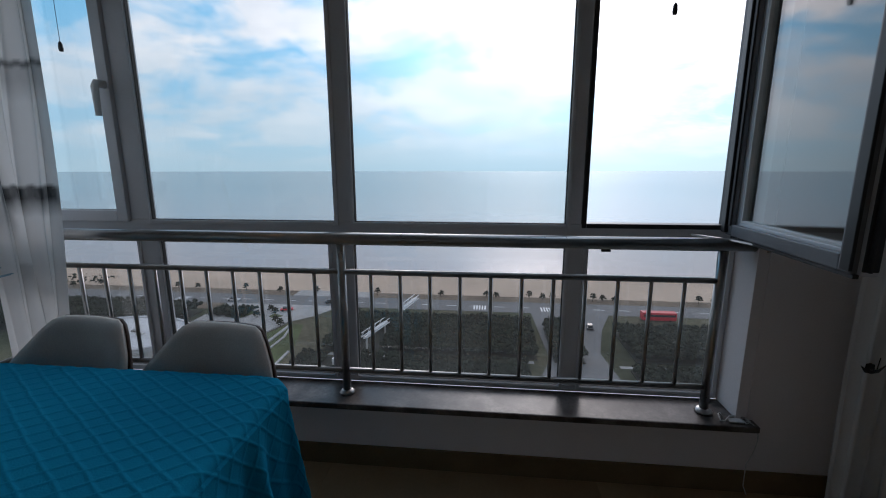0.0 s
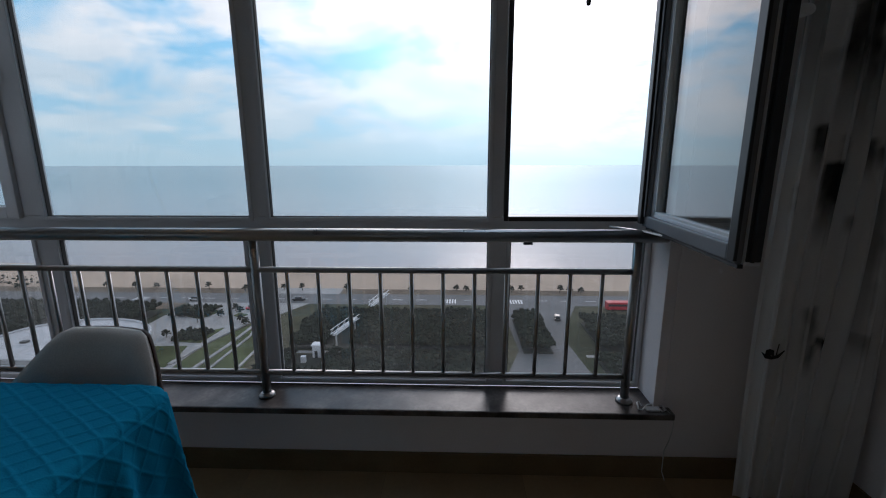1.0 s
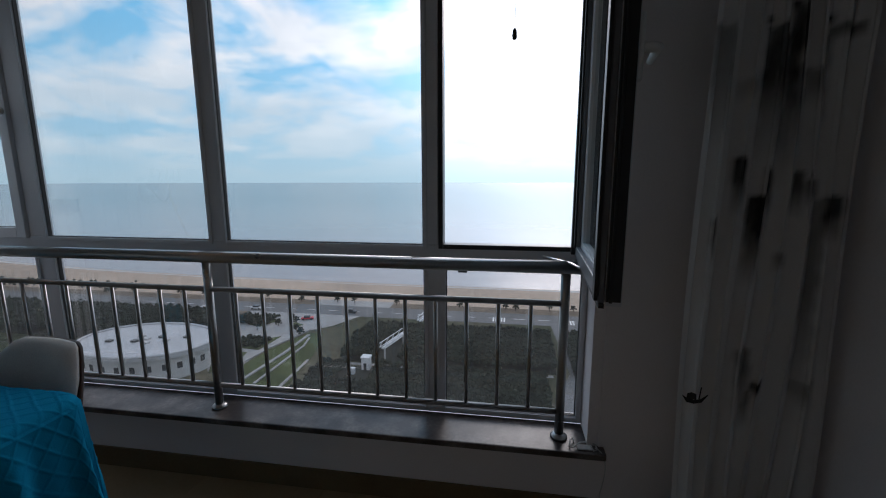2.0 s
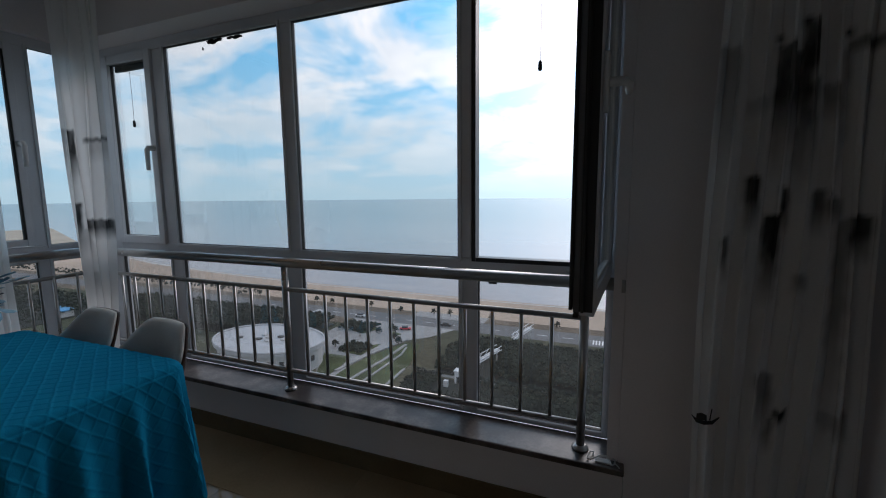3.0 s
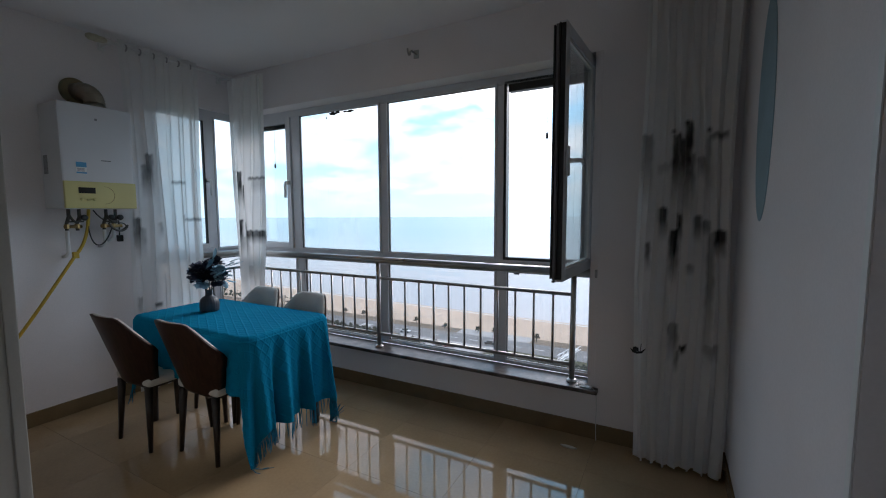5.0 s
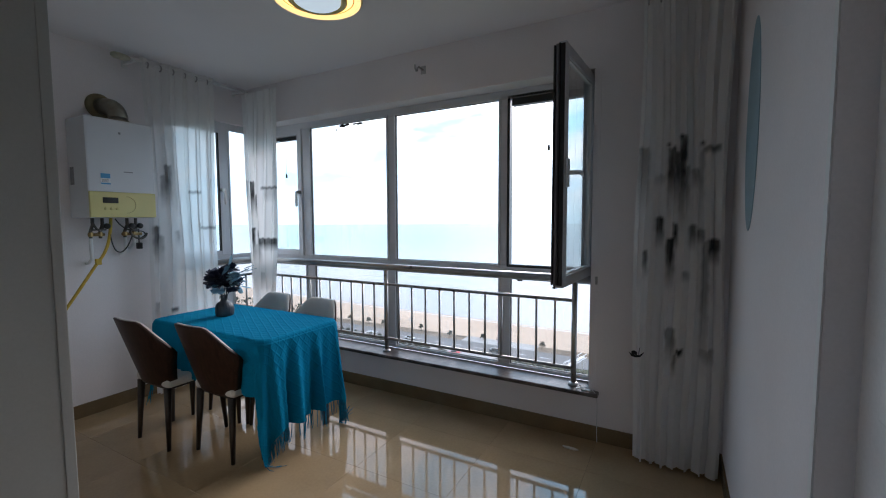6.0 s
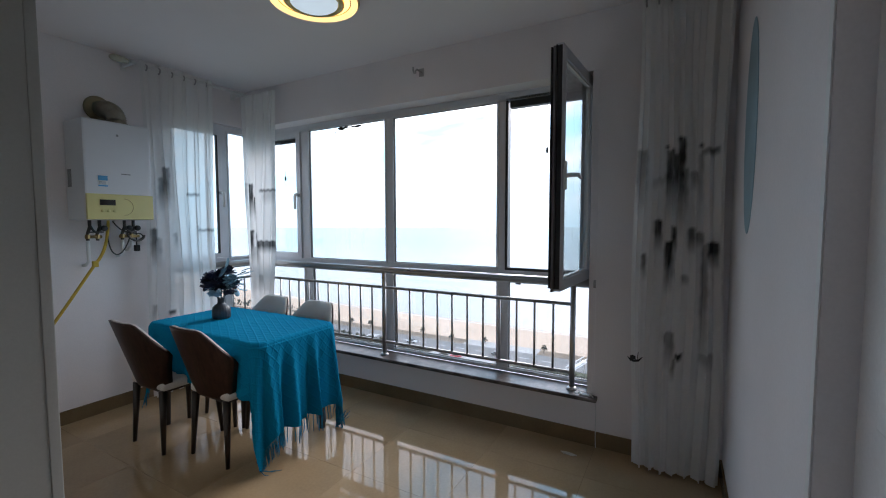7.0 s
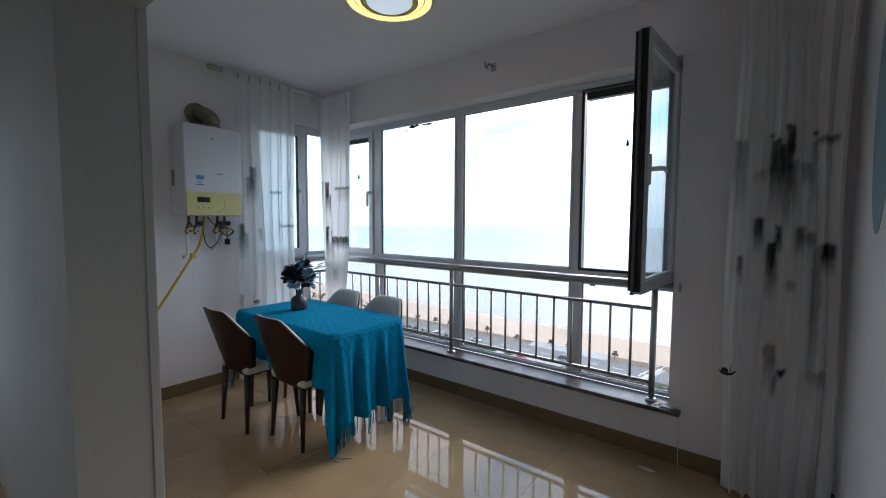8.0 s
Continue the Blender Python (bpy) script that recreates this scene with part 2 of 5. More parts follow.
def sheer_material(name, opacity, through_light):
    """White voile; its ink-wash print comes from the cloth's own "ink" layer, broken up by the weave."""
    m = bpy.data.materials.new(name)
    m.use_nodes = True
    n, l = m.node_tree.nodes, m.node_tree.links
    n.clear()
    uv, ink = n.new("ShaderNodeUVMap"), n.new("ShaderNodeAttribute")
    uv.uv_map, ink.attribute_name = "cloth", "ink"

    def noise_at(scale, sx, sy, detail):
        mp, t = n.new("ShaderNodeMapping"), n.new("ShaderNodeTexNoise")
        mp.inputs["Scale"].default_value = (sx, sy, 1)
        t.inputs["Scale"].default_value, t.inputs["Detail"].default_value = scale, detail
        l.new(uv.outputs[0], mp.inputs[0])
        l.new(mp.outputs[0], t.inputs["Vector"])
        return t.outputs[0]

    def mth(op, a, c, clamp=False):
        k = n.new("ShaderNodeMath")
        k.operation, k.use_clamp = op, clamp
        for i, v in enumerate((a, c)):
            if isinstance(v, (int, float)):
                k.inputs[i].default_value = v
            else:
                l.new(v, k.inputs[i])
        return k.outputs[0]

    wash = mth("ADD", mth("MULTIPLY", noise_at(16, 2.4, 0.35, 5), 0.9), 0.62)
    print_v = mth("MULTIPLY", ink.outputs["Fac"], wash, True)
    mx, tone = n.new("ShaderNodeMix"), n.new("ShaderNodeMix")
    mx.data_type = tone.data_type = "RGBA"
    mx.inputs[6].default_value, mx.inputs[7].default_value = (0.95, 0.94, 0.93, 1), (0.018, 0.022, 0.025, 1)
    l.new(mth("MULTIPLY", print_v, 0.95), mx.inputs[0])
    tone.blend_type = "MULTIPLY"
    tone.inputs[0].default_value = 0.12
    l.new(mx.outputs[2], tone.inputs[6])
    l.new(noise_at(420, 1, 1, 1), tone.inputs[7])
    dif, trl, tra = n.new("ShaderNodeBsdfDiffuse"), n.new("ShaderNodeBsdfTranslucent"), n.new("ShaderNodeBsdfTransparent")
    l.new(tone.outputs[2], dif.inputs[0])
    l.new(tone.outputs[2], trl.inputs[0])
    body, sheer, out = n.new("ShaderNodeMixShader"), n.new("ShaderNodeMixShader"), n.new("ShaderNodeOutputMaterial")
    body.inputs[0].default_value = through_light
    l.new(dif.outputs[0], body.inputs[1])
    l.new(trl.outputs[0], body.inputs[2])
    l.new(mth("ADD", mth("MULTIPLY", print_v, 1 - opacity), opacity, True), sheer.inputs[0])
    l.new(tra.outputs[0], sheer.inputs[1])
    l.new(body.outputs[0], sheer.inputs[2])
    l.new(sheer.outputs[0], out.inputs[0])
    return m


SHEER = sheer_material("ink_print_sheer", 0.88, 0.76)
SHEER_GATHERED = sheer_material("ink_print_sheer_gathered", 0.955, 0.34)

# outdoors
GRASS = material("park_ground", (0.050, 0.056, 0.032), 0.95, vary=0.35, scale=0.05, fine=0.35, fine_scale=0.6, second=(0.095, 0.085, 0.055))
LAWN = material("lawn", (0.070, 0.084, 0.036), 0.95, vary=0.3, scale=0.12, fine=0.3, fine_scale=1.5)
ASPHALT = material("asphalt", (0.155, 0.152, 0.152), 0.85, vary=0.15, scale=0.06, fine=0.15, fine_scale=1.0)
PAVING = material("pale_paving", (0.32, 0.31, 0.30), 0.8, vary=0.12, scale=0.12, fine=0.15, fine_scale=0.9)
SAND = material("beach_sand", (0.45, 0.345, 0.265), 0.95, vary=0.14, scale=0.03, fine=0.10, fine_scale=0.4)
VERGE = material("dry_verge", (0.15, 0.115, 0.085), 0.95, vary=0.25, scale=0.1, fine=0.3, fine_scale=0.9)
LEAF = material("woodland_leaf", (0.019, 0.0235, 0.0155), 0.9, vary=0.5, scale=0.2, fine=0.25, fine_scale=2.2)
BARK = material("bark", (0.06, 0.045, 0.035), 0.9, vary=0.3, scale=3)
ROOF = material("pale_roof", (0.46, 0.455, 0.46), 0.7, vary=0.10, scale=0.2, fine=0.08, fine_scale=1.4)
FACADE = material("facade_render", (0.48, 0.465, 0.45), 0.8, vary=0.1, scale=0.3)
DARKPANE = material("dark_pane", (0.03, 0.035, 0.04), 0.15, vary=0.2, scale=1)
WHITEPAINT = material("white_steelwork", (0.62, 0.62, 0.62), 0.5, vary=0.1, scale=1)
REDPAINT = material("red_paint", (0.50, 0.02, 0.035), 0.4, vary=0.06, scale=1)
CARDARK = material("dark_car_paint", (0.02, 0.022, 0.026), 0.25, vary=0.1, scale=2)
CARWHITE = material("white_car_paint", (0.6, 0.6, 0.6), 0.25, vary=0.05, scale=2)
BLUEROOF = material("blue_roof_sheet", (0.04, 0.26, 0.5), 0.5, vary=0.1, scale=0.6)
TYRE = material("tyre", (0.02, 0.02, 0.02), 0.8, vary=0.1, scale=5)


def sea_material():
    # Far-water colour is lifted slightly for horizon haze; shallows turn paler and greyer.
    m = material("sea_water", (0.095, 0.170, 0.195), 0.20, vary=0.14, scale=0.004, second=(0.070, 0.150, 0.180))
    n, l = m.node_tree.nodes, m.node_tree.links
    b = n["Principled BSDF"]
    b.inputs["IOR"].default_value = 1.33
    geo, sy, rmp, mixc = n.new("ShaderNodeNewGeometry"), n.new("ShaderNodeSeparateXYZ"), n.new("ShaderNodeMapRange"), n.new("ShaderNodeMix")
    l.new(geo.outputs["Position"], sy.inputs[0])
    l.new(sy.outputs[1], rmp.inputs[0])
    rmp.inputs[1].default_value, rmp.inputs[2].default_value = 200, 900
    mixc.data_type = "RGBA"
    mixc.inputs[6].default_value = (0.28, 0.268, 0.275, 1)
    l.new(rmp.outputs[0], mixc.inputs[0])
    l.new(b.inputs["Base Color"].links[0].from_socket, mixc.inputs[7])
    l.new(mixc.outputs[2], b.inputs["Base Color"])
    tc, mp, t, bp = n.new("ShaderNodeTexCoord"), n.new("ShaderNodeMapping"), n.new("ShaderNodeTexNoise"), n.new("ShaderNodeBump")
    mp.inputs["Scale"].default_value = (0.06, 0.35, 1)
    l.new(tc.outputs["Object"], mp.inputs[0])
    l.new(mp.outputs[0], t.inputs["Vector"])
    t.inputs["Scale"].default_value, t.inputs["Detail"].default_value = 1.0, 4
    bp.inputs["Distance"].default_value, bp.inputs["Strength"].default_value = 0.09, 0.5
    l.new(t.outputs[0], bp.inputs["Height"])
    l.new(bp.outputs[0], b.inputs["Normal"])
    return m


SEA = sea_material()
for dull in (LEAF, GRASS, LAWN, SAND, VERGE, PAVING, ASPHALT):
    dull.node_tree.nodes["Principled BSDF"].inputs["Specular IOR Level"].default_value = 0.12
FOAM = material("sea_foam", (0.55, 0.55, 0.54), 0.8, vary=0.15, scale=0.2)


# ---------------------------------------------------------------- mesh helpers
def as_object(name, bm, mat, smooth=False):
    me = bpy.data.meshes.new(name)
    bmesh.ops.recalc_face_normals(bm, faces=bm.faces)
    if smooth:
        for f in bm.faces:
            f.smooth = True
    bm.to_mesh(me)
    bm.free()
    if mat:
        me.materials.append(mat)
    return new(name, me)


def part(name, bm, mat, parent, label="", smooth=False):
    ob = as_object(name, bm, mat, smooth)
    ob.parent = parent
    if label:
        ob["label"] = label
    return ob


def thing(name, loc, label, category, group="", rz=0.0):
    ob = new(name)
    ob.empty_display_size = 0.1
    ob.matrix_world = pose(*loc, 0, 0, rz)
    return tagged(ob, label, category, group)


def structure(name, bm, mat, label, category, smooth=False):
    return tagged(as_object(name, bm, mat, smooth), label, category, kind="structure")


def box(bm, x0, x1, y0, y1, z0, z1, bevel=0.0, segments=2):
    r = bmesh.ops.create_cube(bm, size=1.0)
    vs = r["verts"]
    for v in vs:
        v.co = Vector((x0 + (v.co.x + 0.5) * (x1 - x0), y0 + (v.co.y + 0.5) * (y1 - y0), z0 + (v.co.z + 0.5) * (z1 - z0)))
    if bevel:
        es = list({e for v in vs for e in v.link_edges})
        bmesh.ops.bevel(bm, geom=es, offset=bevel, segments=segments, affect="EDGES", profile=0.6)
    return bm


def boxes(*bs, bevel=0.0):
    bm = bmesh.new()
    for b in bs:
        box(bm, *b, bevel=bevel)
    return bm


def tube(bm, pts, r, seg=12, cap=True):
    """A round tube along points; r may be a list of radii."""
    pts = [Vector(p) for p in pts]
    rs = r if isinstance(r, (list, tuple)) else [r] * len(pts)
    rings, side = [], None
    for i, p in enumerate(pts):
        d = (pts[min(i + 1, len(pts) - 1)] - pts[max(i - 1, 0)]).normalized()
        if side is None:
            side = d.orthogonal().normalized()
        side = (side - d * side.dot(d)).normalized()
        up_v = d.cross(side)
        rings.append([bm.verts.new(p + (side * math.cos(a) + up_v * math.sin(a)) * rs[i]) for a in (2 * math.pi * k / seg for k in range(seg))])
    for a, b in zip(rings, rings[1:]):
        for k in range(seg):
            bm.faces.new((a[k], a[(k + 1) % seg], b[(k + 1) % seg], b[k]))
    if cap:
        bm.faces.new(rings[0][::-1])
        bm.faces.new(rings[-1])
    return bm


def lathe(bm, profile, seg=32, centre=(0, 0, 0), ribs=0, rib=0.0):
    """Turns (radius, z) pairs round the z axis."""
    c, rings = Vector(centre), []
    for r, z in profile:
        ring = []
        for k in range(seg):
            a = 2 * math.pi * k / seg
            q = r * (1 + (rib * math.cos(ribs * a) if ribs else 0))
            ring.append(bm.verts.new(c + Vector((q * math.cos(a), q * math.sin(a), z))))
        rings.append(ring)
    for a, b in zip(rings, rings[1:]):
        for k in range(seg):
            bm.faces.new((a[k], a[(k + 1) % seg], b[(k + 1) % seg], b[k]))
    bm.faces.new(rings[0][::-1])
    bm.faces.new(rings[-1])
    return bm


def bezier(p0, p1, p2, p3, n=12):
    p0, p1, p2, p3 = map(Vector, (p0, p1, p2, p3))
    return [p0 * (1 - t) ** 3 + p1 * 3 * t * (1 - t) ** 2 + p2 * 3 * t * t * (1 - t) + p3 * t ** 3 for t in (i / n for i in range(n + 1))]


# ---------------------------------------------------------------- the room's shell
XL, XR, YB, YF, H = -2.478, 1.62, 2.30, -0.23, 2.76    # left, right, window wall, hall side of the partition, ceiling
YP = -0.03                                             # room side of the partition
SILL, HEAD = 0.305, 2.40
YG, XG = 2.457, -2.526                                 # inner bead planes of the two windows

floor = structure("floor", boxes((XL - 0.24, XR + 0.2, -2.9, YB + 0.24, -0.15, -0.004)), GROUT, "polished beige tile floor with fine dark joints", "floor")
ceiling = structure("ceiling", boxes((XL - 0.24, XR + 0.2, -2.9, YB + 0.24, H, H + 0.15)), CEILING, "plain white painted ceiling", "ceiling")
wall_back = structure("wall_back", boxes((XL - 0.25, 0.915, YB, YB + 0.24, 0, SILL), (0.915, XR + 0.25, YB, YB + 0.24, 0, H), (XL - 0.25, 0.915, YB, YB + 0.24, HEAD, H)), PLASTER,
                      "white plastered wall round the wide sea-view window", "wall")
wall_left = structure("wall_left", boxes((XL - 0.24, XL, YP, 1.48, 0, H), (XL - 0.24, XL, 1.48, YB, 0, SILL), (XL - 0.24, XL, 1.48, YB, HEAD, H)), PLASTER,
                      "white plastered side wall with a window in its far end", "wall")
wall_right = structure("wall_right", boxes((XR, XR + 0.2, 0.578, YB, 0, H), (XR, XR + 0.2, -2.7, -0.08, 0, H), (XR, XR + 0.2, -0.08, 0.578, 2.06, H)), PLASTER, "plain white plastered side wall", "wall")
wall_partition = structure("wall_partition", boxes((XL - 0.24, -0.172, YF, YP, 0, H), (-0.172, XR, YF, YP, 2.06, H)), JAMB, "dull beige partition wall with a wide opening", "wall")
# The opening in the left hall wall is unseen, added to brighten this end.
wall_hall = structure("wall_hall", boxes((XL - 0.24, XR + 0.2, -2.9, -2.7, 0, H), (XL - 0.24, XL, -2.7, -1.70, 0, H), (XL - 0.24, XL, -0.60, YF, 0, H), (XL - 0.24, XL, -1.70, -0.60, 0, 0.75), (XL - 0.24, XL, -1.70, -0.60, 2.15, H)), PLASTER, "plain white hall walls with an unseen opening added to let in daylight", "wall")
reveal = structure("trim_reveal", boxes((0.872, 0.914, YB + 0.003, 2.52, SILL + 0.03, HEAD)), PLASTER, "white plastered window reveal", "trim")
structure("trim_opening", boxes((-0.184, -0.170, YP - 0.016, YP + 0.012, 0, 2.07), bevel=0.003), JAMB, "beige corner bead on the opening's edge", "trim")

# skirting, one object per wall
for nm, b in (("baseboard_back", (XL, XR, YB - 0.011, YB - 0.0005, 0, 0.10)), ("baseboard_left", (XL + 0.0005, XL + 0.011, YP, YB - 0.012, 0, 0.10)),
              ("baseboard_right", (XR - 0.011, XR - 0.0005, 0.608, YB - 0.012, 0, 0.10))):
    structure(nm, boxes(b, bevel=0.002), SKIRT, "brown glazed tile skirting", "skirting")

# sills
structure("sill_back", boxes((XL - 0.07, 0.938, 2.245, 2.46, SILL + 0.002, 0.334), bevel=0.006), MARBLE, "dark brown polished marble window sill", "window sill")
structure("sill_left", boxes((XL - 0.07, -2.405, 1.44, 2.243, SILL + 0.002, 0.334), bevel=0.006), MARBLE, "dark brown polished marble window sill", "window sill")


# ---------------------------------------------------------------- windows
def frame_ring(a0, a1, z0, z1, w, place, d0, d1, bevel=0.004):
    """Four bars round an opening; place maps (along, depth, z) boxes."""
    bm = bmesh.new()
    for p in ((a0, a0 + w, z0, z1), (a1 - w, a1, z0, z1), (a0 + w, a1 - w, z0, z0 + w), (a0 + w, a1 - w, z1 - w, z1)):
        box(bm, *place(p[0], p[1], d0, d1), p[2], p[3], bevel=bevel)
    return bm


def on_back(a0, a1, d0, d1):
    return (a0, a1, YG + d0, YG + d1)


def on_left(a0, a1, d0, d1):
    return (XG - d1, XG - d0, a0, a1)


def glazing(win, place, a0, a1, z0, z1, bead=True):
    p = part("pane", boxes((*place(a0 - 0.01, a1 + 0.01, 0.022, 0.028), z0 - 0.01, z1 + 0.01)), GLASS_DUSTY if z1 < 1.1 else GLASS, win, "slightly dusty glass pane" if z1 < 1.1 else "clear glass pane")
    p.visible_shadow = False
    if bead:
        part("bead", frame_ring(a0 - 0.020, a1 + 0.020, z0 - 0.020, z1 + 0.020, 0.017, place, -0.006, 0.006, bevel=0.003), UPVC, win, "slim glazing bead")
        part("gasket", frame_ring(a0 - 0.004, a1 + 0.004, z0 - 0.004, z1 + 0.004, 0.006, place, 0.004, 0.022, bevel=0), RUBBER, win, "black rubber gasket")


def handle(win, at, facing, side=1):
    """A lever handle: plate, neck and grip. facing: unit vector out of the sash."""
    f = Vector(facing)
    along = Vector((0, 0, 1)).cross(f) * side
    bm = bmesh.new()
    c = Vector(at)
    for z0, z1, d0, d1, w in ((-0.065, 0.065, 0.0, 0.012, 0.016),):
        r = bmesh.ops.create_cube(bm, size=1.0)
        for v in r["verts"]:
            v.co = c + along * (v.co.x * 2 * w) + f * (d0 + (v.co.y + 0.5) * (d1 - d0)) + Vector((0, 0, v.co.z * (z1 - z0)))
    pts = [c, c + f * 0.035, c + f * 0.046 + along * 0.012, c + f * 0.048 + along * 0.12]
    tube(bm, pts, [0.010, 0.010, 0.011, 0.009], 10)
    return part("handle", bm, WPLASTIC, win, "white lever handle", True)


def upright_handle(win, at, facing):
    f, c = Vector(facing), Vector(at)
    bm = bmesh.new()
    tube(bm, [c + Vector((0, 0, 0.03)), c + Vector((0, 0, 0.03)) + f * 0.04, c + f * 0.048 + Vector((0, 0, 0.015)), c + f * 0.048 - Vector((0, 0, 0.11))], [0.018, 0.016, 0.015, 0.012], 12)
    return part("handle", bm, WPLASTIC, win, "white lever handle turned down", True)


window_1 = structure("window_1", boxes((-2.62, 0.872, YG, YG + 0.034, 0.3345, 0.366), (-2.62, 0.872, YG, YG + 0.034, 2.337, HEAD), (0.845, 0.872, YG, YG + 0.034, 0.366, 2.337), (-2.62, -2.35, YG, YG + 0.034, 0.366, 2.337), bevel=0.003),
                     UPVC, "wide grey-white plastic window facing the sea", "window")
part("transom", boxes((-2.35, 0.845, YG + 0.001, YG + 0.034, 1.012, 1.119), bevel=0.004), UPVC, window_1)
for a0, a1, z0, z1 in ((-1.874, -1.765, 1.119, 2.337), (-0.863, -0.767, 1.119, 2.337), (0.169, 0.236, 1.119, 2.337),
                       (-1.86, -1.735, 0.366, 1.012), (-0.90, -0.775, 0.366, 1.012), (0.172, 0.272, 0.366, 1.012)):
    part("mullion", boxes((a0, a1, YG + 0.002, YG + 0.034, z0, z1), bevel=0.004), UPVC, window_1)
for a0, a1, z0, z1 in ((-1.765, -0.863, 1.119, 2.337), (-0.767, 0.169, 1.119, 2.337), (-2.35, -1.86, 0.366, 1.012), (-1.735, -0.90, 0.366, 1.012),
                       (-0.775, 0.172, 0.366, 1.012), (0.272, 0.845, 0.366, 1.012)):
    glazing(window_1, on_back, a0, a1, z0, z1)
part("latch", boxes((0.325, 0.365, YG - 0.008, YG + 0.002, 1.001, 1.011), bevel=0.002), BLACK, window_1, "small black stay catch")
# closed left casement with its roller screen box and cord
sash = part("sash", frame_ring(-2.348, -1.876, 1.108, 2.342, 0.054, on_back, -0.016, 0.032), UPVC, window_1)
glazing(sash, on_back, -2.294, -1.930, 1.162, 2.290)
upright_handle(sash, (-1.900, YG - 0.016, 1.70), (0, -1, 0))
part("screen_box", boxes((-2.288, -1.936, YG + 0.030, YG + 0.050, 2.252, 2.289)), BLACK, window_1, "black roller screen cassette")
# right casement: black screen frame in the opening, leaf swung into the room
part("screen_frame", frame_ring(0.238, 0.843, 1.102, 2.36, 0.020, on_back, 0.0, 0.06, bevel=0.002), BLACK, window_1, "black insect screen frame")
part("screen_top", boxes((0.272, 0.81, YG - 0.004, YG + 0.05, 2.285, 2.336), bevel=0.003), BLACK, window_1, "black screen cassette")


def cord(win, x, y, z0, z1):
    bm = bmesh.new()
    tube(bm, [(x, y, z0), (x + 0.002, y, (z0 + z1) / 2), (x, y, z1)], 0.0013, 5)
    c = part("pull_cord", bm, BLACK, win, "thin black pull cord")
    bm = bmesh.new()
    lathe(bm, [(0.003, 0.03), (0.008, 0.022), (0.010, 0.0), (0.008, -0.012), (0.002, -0.014)], 10, (x, y, z1 - 0.02))
    part("tassel", bm, BLACK, c, "small black plastic tassel", True)


cord(window_1, 0.543, YG + 0.012, 2.30, 1.975)
cord(window_1, -2.112, YG + 0.012, 2.26, 1.915)

HX, HY = 0.842, 2.43       # hinge line of the open leaf
def leaf_box(x0, x1, y0, y1, z0, z1):
    return (-x1, -x0, y0, y1, z0, z1)


def leaf_ring(w, y0, y1, a0=0.012, a1=0.685, z0=1.085, z1=2.385, bevel=0.004):
    bm = bmesh.new()
    for p in ((a0, a0 + w, z0, z1), (a1 - w, a1, z0, z1), (a0 + w, a1 - w, z0, z0 + w), (a0 + w, a1 - w, z1 - w, z1)):
        box(bm, *leaf_box(p[0], p[1], y0, y1, p[2], p[3]), bevel=bevel)
    return bm


leaf = part("open_sash", leaf_ring(0.062, -0.022, 0.018), UPVC, window_1, "grey-white casement leaf swung open into the room")
leaf.matrix_basis = pose(HX, HY, 0, 0, 0, 86.5)
part("outer_frame", leaf_ring(0.046, 0.0185, 0.036, 0.006, 0.676, 1.090, 2.380), OUTERGREY, leaf, "grey outer face of the leaf")
part("hinge_seal", boxes(leaf_box(0.0, 0.030, 0.0365, 0.052, 1.10, 2.37), leaf_box(0.034, 0.052, 0.0365, 0.044, 1.13, 2.34), bevel=0.003), BLACK, leaf, "black hinge-side seal")
part("edge_strip", boxes(leaf_box(0.6855, 0.692, -0.018, 0.018, 1.098, 2.372), leaf_box(0.650, 0.684, 0.0365, 0.046, 1.098, 2.372), leaf_box(0.6925, 0.703, 0.004, 0.012, 1.098, 2.372), bevel=0.002), BLACK, leaf, "black seal profile along the leaf's free edge")
part("drip_seal", boxes(leaf_box(0.05, 0.684, 0.020, 0.034, 1.079, 1.0895)), BLACK, leaf, "black seal under the leaf")
bm = boxes(leaf_box(0.066, 0.631, -0.003, 0.003, 1.14, 2.33))
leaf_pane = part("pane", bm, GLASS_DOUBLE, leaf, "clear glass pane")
leaf_pane.visible_shadow = False
part("bead", leaf_ring(0.010, -0.012, 0.016, 0.073, 0.624, 1.146, 2.324, 0.002), WPLASTIC, leaf, "pale glazing bead")
bm = bmesh.new()
box(bm, *leaf_box(0.632, 0.668, -0.036, -0.022, 1.63, 1.78), bevel=0.005)
tube(bm, [(-0.65, -0.03, 1.705), (-0.65, -0.062, 1.705), (-0.64, -0.072, 1.706), (-0.58, -0.080, 1.712), (-0.535, -0.078, 1.700)], [0.012, 0.012, 0.012, 0.011, 0.009], 12)
part("handle", bm, WPLASTIC, leaf, "white lever handle", True)
bm = bmesh.new()
tube(bm, [(-0.30, 0.0, 1.082), (-0.12, 0.06, 1.082), (0.0, 0.16, 1.083)], 0.005, 6)
part("stay_arm", bm, STEEL, leaf, "thin steel stay")
for z in (1.16, 2.30):
    bm = bmesh.new()
    tube(bm, [(0.004, -0.026, z - 0.05), (0.004, -0.026, z + 0.05)], 0.010, 10)
    part("hinge", bm, WPLASTIC, leaf, "", True)

